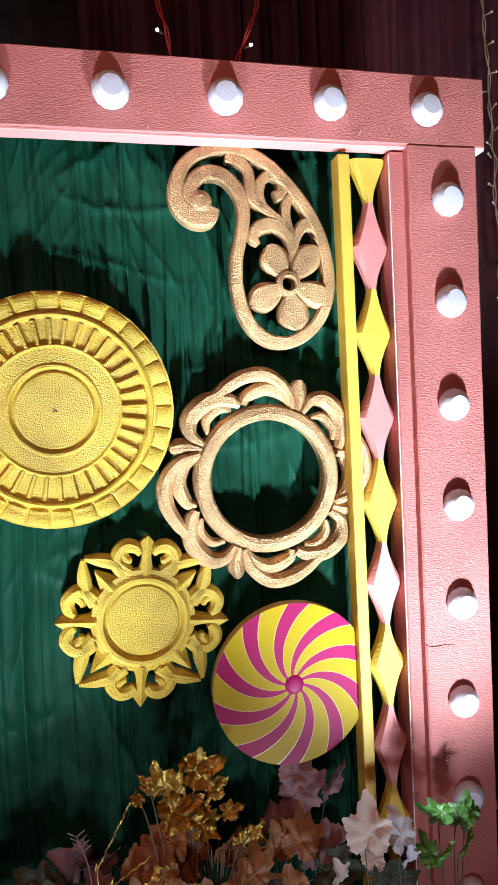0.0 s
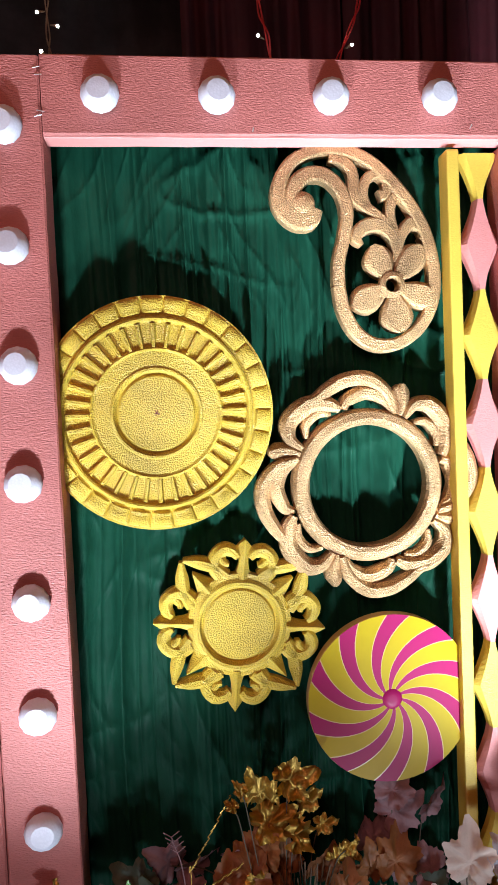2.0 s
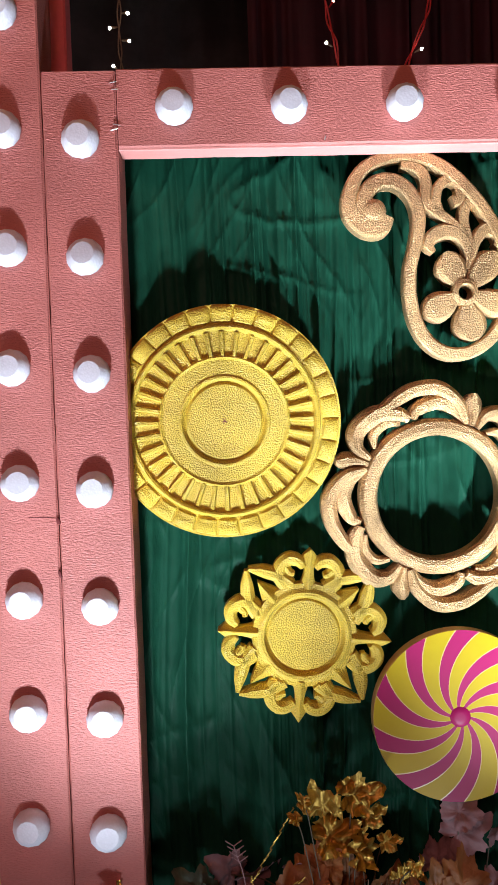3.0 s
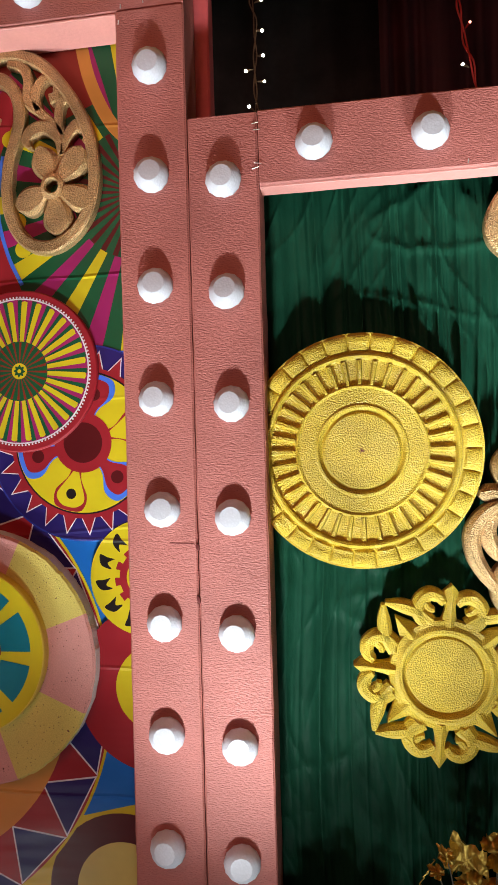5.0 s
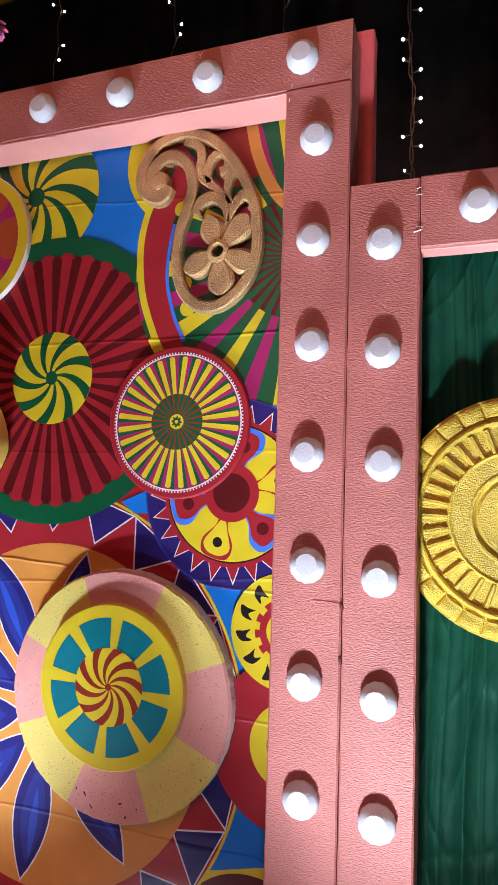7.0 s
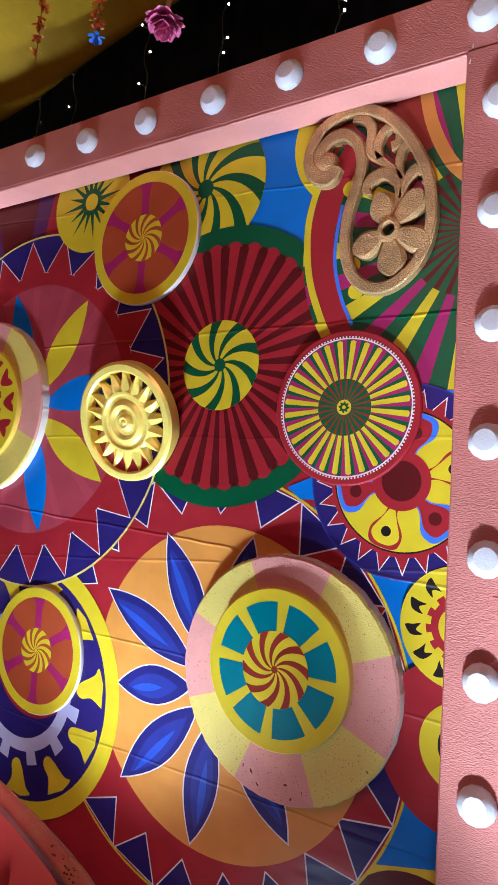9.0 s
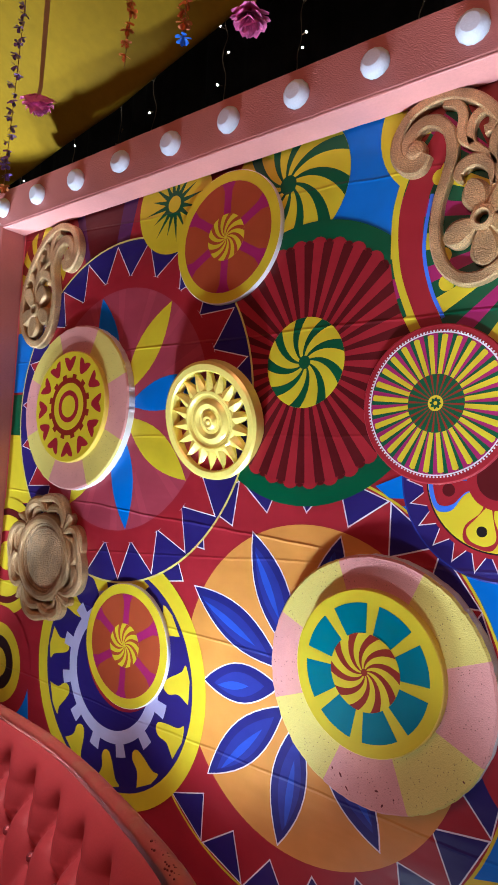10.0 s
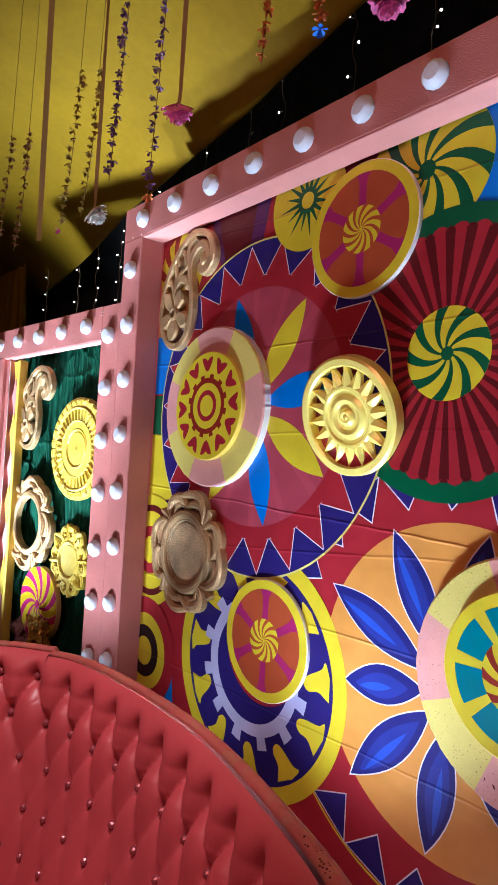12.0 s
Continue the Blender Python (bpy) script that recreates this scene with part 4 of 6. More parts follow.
a.disc(gx + 0.055, gz + 0.08, 0.20, "red", 23)
a.done("gear_print", banner, "lilac gear on navy inside a yellow ring")

# two targets and a pinwheel at the banner's far border
a = Art(BASE, BOUND)
for k, (r, col) in enumerate(((0.245, "yellow"), (0.200, "maroon"), (0.172, "yellow"), (0.105, "red"), (0.06, "yellow"))):
    a.disc(-1.50, 1.28, r, col, 20 + k)
a.done("upper_target_print", banner, "yellow, red and maroon ringed target")
a = Art(BASE, BOUND)
for k, (r, col) in enumerate(((0.235, "red"), (0.165, "yellow"), (0.112, "black"), (0.062, "yellow"))):
    a.disc(-1.50, 0.835, r, col, 26 + k)
a.done("lower_target_print", banner, "yellow and black ringed target on red")
a = Art(BASE, BOUND)
a.swirl(-1.38, 2.52, 0.165, 10, "yellow", "brick", 10, 0.1, 50)
a.done("corner_pinwheel_print", banner, "yellow and dark red pinwheel")

# rose flower in a toothed navy ring
a = Art(BASE, BOUND)
cx, cz = -0.836, 1.898
a.disc(cx, cz, 0.634, "cream", 30, 110)
a.disc(cx, cz, 0.627, "navy", 31, 110)
a.zigzag(cx, cz, 0.492, 0.622, 22, "red", 32, "white", 79.4, inward=False, line=0.0045)
a.disc(cx, cz, 0.4935, "red", 34, 110)
a.disc(cx, cz, 0.447, "rose", 35, 96)
for k in range(16):
    a.sector(cx, cz, 0.26, 0.445, 22.5 * k, 22.5 * k + 5, "pale", 36)
for k in range(8):
    a.petal(cx, cz, 11 + 45 * k + (6 if k == 2 else 0), 0.06, 0.445, 0.058, "yellow" if k % 2 else "blue", 37)
a.done("rose_flower_print", banner, "rose disc with blue and yellow petals in a toothed navy ring")

# red pleated fan with a green border
a = Art(BASE, BOUND)
cx, cz = -0.022, 2.015
a.disc(cx, cz, 0.418, "green", 19, 96)
for k in range(32):
    for turn, r, size, col in ((6.5, 0.340, 0.030, "red"), (0.9, 0.346, 0.017, "maroon")):
        g = radians(11.25 * k + turn)
        a.disc(cx + r * math.cos(g), cz + r * math.sin(g), size, col, 20, 14)
a.disc(cx, cz, 0.350, "red", 21, 96)
for k in range(32):
    a.sector(cx, cz, 0.12, 0.352, 11.25 * k - 1.8, 11.25 * k + 3.6, "maroon", 22)
a.swirl(cx, cz, 0.134, 9, "yellow", "green", 23, 0.13, 46, 0.40, "green", 16)
a.done("fan_print", banner, "pleated red fan with a green and yellow pinwheel")

# pinwheel and star at the top
a = Art(BASE, BOUND)
sx, sz = -0.603, 2.614
a.disc(sx, sz, 0.178, "yellow", 48)
for k in range(16):
    g = radians(22.5 * k + 8)
    r1 = 0.118 if k % 2 else 0.142
    a.add([(sx + 0.040 * math.cos(g - 0.22), sz + 0.040 * math.sin(g - 0.22)), (sx + r1 * math.cos(g), sz + r1 * math.sin(g)), (sx + 0.040 * math.cos(g + 0.22), sz + 0.040 * math.sin(g + 0.22))], "green", 49)
a.disc(sx, sz, 0.047, "green", 50, 28)
a.disc(sx, sz, 0.030, "yellow", 51, 28)
a.done("star_print", banner, "yellow disc with a green star")
a = Art(BASE, BOUND)
a.swirl(-0.116, 2.568, 0.216, 10, "yellow", "green", 14, 0.12, 48, 0.40, "green", 27)
a.done("pinwheel_print", banner, "yellow disc with a green pinwheel")

# striped paisley field beside the tall post
a = Art(BASE, BOUND)
cx, cz = 0.70, 2.31
col = ("yellow", "green", "magenta", "green")
a.disc(0.395, 2.62, 0.20, "yellow", 46, 48)
a.disc(0.415, 2.62, 0.155, "brick", 47, 48)
a.add([(0.24, 2.615), (0.42, 2.615), (0.42, 2.595), (0.24, 2.595)], "yellow", 48)
for k in range(28):
    g = 92 + 7.1 * k
    a.sector(cx, cz, 0.10, 0.46 if g < 240 else 0.40, g, g + 7.1, col[k % 4], 49)
a.disc(cx, cz, 0.165, "green", 50, 48)
for k in range(16):
    a.sector(cx, cz, 0.02, 0.164, 90 + 12 * k, 95 + 12 * k, "maroon", 51)
a.add([(0.40, 2.72), (0.55, 2.72), (0.60, 2.54), (0.50, 2.50)], "brick", 52)
ribbon(a, [(0.56, 2.72), (0.585, 2.60), (0.635, 2.49), (0.70, 2.42)], 0.016, "orange", 53)
ribbon(a, [(0.40, 2.60), (0.335, 2.50), (0.300, 2.40), (0.297, 2.28), (0.325, 2.16), (0.365, 2.06)], 0.036, "red", 54)
ribbon(a, [(0.30, 2.55), (0.262, 2.45), (0.250, 2.36), (0.262, 2.24), (0.300, 2.13), (0.335, 2.06)], 0.010, "yellow", 55)
ribbon(a, [(0.352, 2.43), (0.337, 2.34), (0.338, 2.26), (0.362, 2.17), (0.395, 2.10)], 0.005, "sky", 55)
for k in range(5):
    a.disc(0.372 + 0.006 * k * k * 0.3, 2.47 - 0.07 * k, 0.022, ("yellow", "magenta", "green", "yellow", "yellow")[k], 56, 18)
a.add([(0.46, 1.905), (0.74, 1.90), (0.74, 1.80), (0.46, 1.86)], "red", 52)
ribbon(a, [(0.53, 1.925), (0.62, 1.918), (0.74, 1.912)], 0.006, "sky", 57)
ribbon(a, [(0.50, 1.865), (0.60, 1.86), (0.74, 1.845)], 0.010, "yellow", 53)
a.done("striped_paisley_print", banner, "green, yellow and magenta striped field with a red border")

# butterfly wheel
a = Art(BASE, BOUND)
cx, cz = 0.546, 1.700
a.disc(cx, cz, 0.243, "cobalt", 60, 80)
a.disc(cx, cz, 0.239, "navy", 61, 80)
a.zigzag(cx, cz, 0.176, 0.231, 24, "red", 62, "white", 3.0, inward=False, line=0.004)
a.disc(cx, cz, 0.187, "red", 64, 72)
a.disc(cx, cz, 0.177, "black", 65, 72)
a.disc(cx, cz, 0.173, "yellow", 66, 72)
for k in range(6):
    g = 15 + 60 * k
    e = lambda r, q: (cx + r * math.cos(radians(g + q)), cz + r * math.sin(radians(g + q)))
    wing = lambda s: curve([e(0.05, -14), e(0.09, -15 * s), e(0.135, -25 * s), e(0.168, -17 * s), e(0.172, 0), e(0.168, 17 * s), e(0.135, 25 * s), e(0.09, 15 * s), e(0.05, 14)], 5)
    if k % 2:
        a.add(wing(0.86), "sky", 69)
        a.add([(cx + (u - cx) * 0.93, cz + (v - cz) * 0.93) for u, v in wing(0.66)], "red", 70)
        a.disc(*e(0.122, 0), 0.016, "maroon", 71, 20)
    else:
        a.add(wing(0.72), "red", 67)
        drop = curve([e(0.062, -2), e(0.10, -11), e(0.142, -15), e(0.160, -8), e(0.163, 0), e(0.160, 8), e(0.142, 15), e(0.10, 11), e(0.062, 2)], 5)
        a.add(drop, "yellow", 68)
        a.disc(*e(0.130, 0), 0.013, "black", 69, 20)
a.disc(cx, cz, 0.074, "red", 72, 40)
a.disc(cx, cz, 0.050, "maroon", 73, 40)
a.done("butterfly_wheel_print", banner, "yellow wheel with red and blue wings in a toothed ring")
a = Art(BASE, BOUND)
cx, cz = 0.700, 1.368
a.disc(cx, cz, 0.142, "yellow", 73, 56)
for k in range(12):
    g = 30 * k + 8
    e = lambda r, q: (cx + r * math.cos(radians(g + q)), cz + r * math.sin(radians(g + q)))
    a.add(curve([e(0.090, -8), e(0.104, 2), e(0.090, 9), e(0.118, 7), e(0.130, -4), e(0.110, -5)], 4), "black", 74)
    a.sector(cx, cz, 0.05, 0.080, 30 * k, 30 * k + 15, "red", 74)
a.disc(cx, cz, 0.068, "red", 75, 40)
a.disc(cx, cz, 0.050, "yellow", 76, 40)
a.done("cog_wheel_print", banner, "yellow disc with black fins and a red cog")
a = Art(BASE, BOUND)
a.disc(0.72, 1.10, 0.205, "red", 57, 64)
a.disc(0.72, 1.10, 0.105, "yellow", 58, 56)
a.disc(0.72, 1.10, 0.062, "black", 59, 40)
a.done("edge_target_print", banner, "red disc with a yellow and black ring")

# ---- discs and carvings mounted on the banner ----


def board(name, parent, r, w0, w1, face, edge, label=""):
    bm = bmesh.new()
    lathe(bm, [(0.0, w1), (r - 0.003, w1)], 72, mat=0)
    lathe(bm, [(r - 0.003, w1), (r, w1 - 0.003), (r, w0), (0.0, w0)], 72, mat=1)
    return part(name, bm, [face, edge], parent, label)


def flower_disc(m):
    r = root("printed_flower_disc", m, "round yellow-rimmed board printed with orange and magenta petals", "ornament", "flower discs")
    board("board", r, 0.220, 0.0, 0.017, VF["yellow"], RAW)
    a = Art(0.0175, step=0.0002)
    a.disc(0, 0, 0.183, "magenta", 0)
    for k in range(6):
        g = 60 * k
        for q in (0,):
            pts = []
            for t in np.linspace(0, 1, 15):
                ang = g - 21 + 42 * t
                pts.append((0.182 * math.cos(radians(ang)), 0.182 * math.sin(radians(ang))))
            e = lambda ang, rr: (rr * math.cos(radians(ang)), rr * math.sin(radians(ang)))
            a.add(pts + [e(g + 24, 0.155), e(g + 22.5, 0.11), e(g + 17, 0.070), e(g - 17, 0.070), e(g - 22.5, 0.11), e(g - 24, 0.155)], "tangerine", 1)
    a.swirl(0, 0, 0.077, 11, "yellow", "tangerine", 3, 0.06, 60, 0.42)
    a.done("print", r)
    return r


flower_disc(Matrix.Translation((-0.343, 0.006, 2.443)))
flower_disc(Matrix.Translation((-0.702, 0.008, 1.065)) @ Matrix.Scale(0.965, 4))


def wedge_ring(bm, r, w0, w1, n, a0, start):
    """A thick foam disc painted in wedges, with a rough cut rim."""
    for k in range(n):
        prev = None
        for q in range(25):
            ang = radians(a0 + 360 / n * (k + q / 24))
            rr = r * (1 + 0.006 * noise.noise(Vector((math.cos(ang) * 9, math.sin(ang) * 9, start))) + 0.007 * noise.noise(Vector((math.cos(ang) * 34, math.sin(ang) * 34, start + 5))))
            col = [bm.verts.new((x * math.cos(ang), -z, x * math.sin(ang))) for x, z in ((0.02, w1), (rr * 0.5, w1), (rr - 0.006, w1), (rr, w1 - 0.006), (rr * 1.002, w0))]
            if prev:
                for s in range(4):
                    bm.faces.new((prev[s], prev[s + 1], col[s + 1], col[s])).material_index = (k + start) % 2 if s < 3 else 2
            prev = col
    bmesh.ops.remove_doubles(bm, verts=bm.verts, dist=1e-5)


def wheel_disc(m):
    r = root("wheel_disc", m, "thick pink and yellow wedged foam disc carrying a teal spoked wheel", "ornament")
    bm = bmesh.new()
    wedge_ring(bm, 0.316, 0.0, 0.040, 8, 21, 1)
    part("wedged_disc", bm, [SPECKLE_P, SPECKLE_Y, RAW], r, "speckled pink and yellow painted foam")
    for x, z, ru, rv, turn in ((-0.075, -0.255, 0.004, 0.011, 30), (-0.055, -0.283, 0.003, 0.010, 40), (0.028, -0.262, 0.008, 0.004, 10), (0.045, -0.292, 0.004, 0.007, -20), (-0.10, -0.245, 0.003, 0.006, 15), (0.075, -0.268, 0.003, 0.004, 0), (0.222, 0.150, 0.004, 0.002, 30), (0.245, -0.170, 0.006, 0.003, -40)):
        bm = bmesh.new()
        dome(bm, 0, 0, 0.62 * ru, 0.62 * rv, turn, 0.0, 0.0012, n=9)
        part("chip", bm, CHIP, r, "dark chip in the paint").matrix_basis = Matrix.Translation((x, -0.0398, z))
    w = board("wheel", r, 0.206, 0.040, 0.066, VF["yellow"], YELLOW_BAR, "raised yellow wheel with teal panels")
    a = Art(0.0665, step=0.0002)
    for k in range(8):
        a.sector(0, 0, 0.090, 0.172, 45 * k + 0.5, 45 * k + 34, "teal", 0)
    a.done("panel_print", w)
    a = Art(0.0672, step=0.0002)
    a.disc(0, 0, 0.097, "yellow", 1)
    pin = a.done("pinwheel", r, "yellow and dark red pinwheel")
    for k in range(10):
        a = Art(0.0672, step=0.0002)
        a.sector(0, 0, 0.0078, 0.0968, 21 + 36 * k, 37 + 36 * k, "brick", 2, 62, 12)
        a.done("pinwheel_arm", pin)
    a = Art(0.0672, step=0.0002)
    a.disc(0, 0, 0.0092, "brick", 3, 24)
    a.done("pinwheel_hub", pin)
    pin.matrix_basis = Matrix.Translation((-0.006, 0.0, 0.026))
    w.matrix_basis = Matrix.Translation((-0.006, 0.0, 0.026))
    return r


def cog_disc(m):
    r = root("cog_disc", m, "thick pink and yellow wedged foam disc carrying a yellow cog print", "ornament")
    bm = bmesh.new()
    wedge_ring(bm, 0.308, 0.0, 0.038, 8, 22, 1)
    part("wedged_disc", bm, [SPECKLE_P, SPECKLE_Y, RAW], r, "speckled pink and yellow painted foam")
    w = board("cog_board", r, 0.208, 0.038, 0.056, VF["yellow"], YELLOW_BAR, "raised yellow board with magenta and maroon cog")
    a = Art(0.0565, step=0.0002)
    for k in range(12):
        g = 30 * k + 3
        e = lambda rr, q: (rr * math.cos(radians(g + q)), rr * math.sin(radians(g + q)))
        a.add(curve([e(0.134, -3), e(0.134, 3), e(0.158, 8.5), e(0.188, 10.5), e(0.184, 4), e(0.174, 0), e(0.184, -4), e(0.188, -10.5), e(0.158, -8.5), e(0.134, -3)], 3), "red", 0)
        a.sector(0, 0, 0.09, 0.122, g + 9, g + 21, "brick", 0)
    for k, (rr, col) in enumerate(((0.108, "brick"), (0.088, "yellow"), (0.060, "red"), (0.041, "yellow"))):
        a.disc(0, 0, rr, col, 1 + k, 48)
    a.done("cog_print", w)
    return r


def radial_disc(m):
    r = root("striped_disc", m, "thin red-rimmed disc with yellow, green and magenta rays", "ornament")
    board("board", r, 0.202, 0.0, 0.020, VF["red"], VF["red"])
    a = Art(0.0205, step=0.0002)
    a.disc(0, 0, 0.1815, "white", 0)
    a.disc(0, 0, 0.178, "magenta", 1)
    n = 28
    for k in range(n):
        g = 360 * k / n
        a.sector(0, 0, 0.07, 0.177, g + 2.2, g + 6.2, "green", 2)
        d, c = np.array((math.cos(radians(g)), math.sin(radians(g)))), np.array((-math.sin(radians(g)), math.cos(radians(g))))
        a.add([d * 0.071 - c * 0.0052, d * 0.172 - c * 0.0078, d * 0.175, d * 0.172 + c * 0.0078, d * 0.071 + c * 0.0052], "yellow", 3)
    a.disc(0, 0, 0.074, "green", 4)
    for k in range(24):
        a.sector(0, 0, 0.02, 0.072, 15 * k, 15 * k + 5, "brick", 5)
    a.disc(0, 0, 0.020, "yellow", 6, 28)
    for k in range(8):
        a.petal(0, 0, 45 * k, 0.0, 0.016, 0.004, "green", 7)
    a.disc(0, 0, 0.005, "yellow", 9, 12)
    a.done("ray_print", r)
    bm = bmesh.new()
    for k in range(130):
        g = radians(360 / 130 * k)
        dome(bm, 0.184 * math.cos(g), 0.184 * math.sin(g), 0.0026, 0.0026, 0, 0.0205, 0.0225, steps=(1.0, 0.7, 0.0), heights=(0, 0.7, 1.0), n=6)
    tagged(part("bead_trim", bm, VF["white"], r, "row of small white beads"), kind="stuff")
    return r


def gold_sun(m):
    r = root("gold_sunburst", m, "shiny gold openwork sunburst disc with a ringed boss", "ornament")
    bm = bmesh.new()
    lathe(bm, [(0.160, 0.0), (0.160, 0.046), (0.165, 0.052), (0.184, 0.052), (0.193, 0.044), (0.195, 0.0)], 80)
    part("rim", bm, GOLD, r, smooth="crisp")
    bm = bmesh.new()
    lathe(bm, [(0.105, 0.0), (0.104, 0.036), (0.098, 0.042), (0.090, 0.042), (0.084, 0.034), (0.074, 0.033), (0.066, 0.042), (0.056, 0.046), (0.048, 0.042), (0.042, 0.036), (0.032, 0.036), (0.026, 0.046), (0.018, 0.052), (0.010, 0.048), (0.006, 0.052), (0.0, 0.056)], 64)
    part("boss", bm, GOLD, r, smooth="crisp")
    for k in range(18):
        g = 20 * k + 5
        bm = bmesh.new()
        d, s = np.array((math.cos(radians(g)), math.sin(radians(g)))), np.array((-math.sin(radians(g)), math.cos(radians(g))))
        rows = []
        for t in np.linspace(0, 1, 7):
            h = 0.0005 + 0.0225 * (1 - t) ** 0.65
            c = d * (0.098 + 0.064 * t)
            rows.append([bm.verts.new((q[0], -z, q[1])) for q, z in ((c - s * h, 0.012), (c - s * h * 0.96, 0.032), (c - s * h * 0.05, 0.044), (c + s * h * 0.05, 0.044), (c + s * h * 0.96, 0.032), (c + s * h, 0.012))])
        for p0, p1 in zip(rows, rows[1:]):
            for q in range(5):
                bm.faces.new((p0[q], p0[q + 1], p1[q + 1], p1[q]))
        part("sun_leaf", bm, GOLD, r)
    return r


wheel_disc(Matrix.Translation((0.259, 0.006, 1.174)))
cog_disc(Matrix.Translation((-1.062, 0.008, 1.903)) @ Matrix.Scale(1.035, 4))
radial_disc(Matrix.Translation((0.390, 0.006, 1.882)) @ Matrix.Rotation(radians(6), 4, "Y"))
gold_sun(Matrix.Translation((-0.345, -0.006, 1.848)) @ Matrix.Rotation(radians(14), 4, "X") @ Matrix.Diagonal((0.99, 0.78, 0.99, 1)))
paisley(Matrix.Translation((0.493, 0.006, 2.331)) @ Matrix.Rotation(radians(4), 4, "Y") @ Matrix.Diagonal((0.97, 1.0, 1.045, 1)), "brown gold glitter paisley carving on the printed banner")
paisley(Matrix.Translation((-1.375, 0.006, 2.322)) @ Matrix.Diagonal((-0.97, 1.03, 1.03, 1)), "brown gold glitter paisley carving on the printed banner")
wreath(Matrix.Translation((-1.193, 0.002, 1.312)) @ Matrix.Scale(0.95, 4) @ Matrix.Rotation(radians(20), 4, "Y"), "gold glitter medallion with a solid centre and scrolled border", True)

# ---- sofa ----
sofa = root("tufted_sofa", Matrix(), "curved red leatherette sofa with a button-tufted back", "sofa")
PLAN = [(0.46, -0.935), (0.36, -0.885), (0.251, -0.846), (0.136, -0.811), (0.012, -0.777), (-0.109, -0.752), (-0.21, -0.739), (-0.334, -0.729), (-0.452, -0.726), (-0.599, -0.730), (-0.709, -0.748), (-0.79, -0.786)]


def along(plan, n):
    """n + 1 even points of a plan curve, with the way out of the back's front."""
    c = np.array(curve(plan, 20))
    s = np.r_[0, np.cumsum(np.linalg.norm(np.diff(c, axis=0), axis=1))]
    t = np.linspace(0, s[-1], n + 1)
    p = np.stack([np.interp(t, s, c[:, 0]), np.interp(t, s, c[:, 1])], 1)
    d = np.gradient(p, axis=0)
    d /= np.linalg.norm(d, axis=1)[:, None]
    return p, np.stack([-d[:, 1], d[:, 0]], 1), t


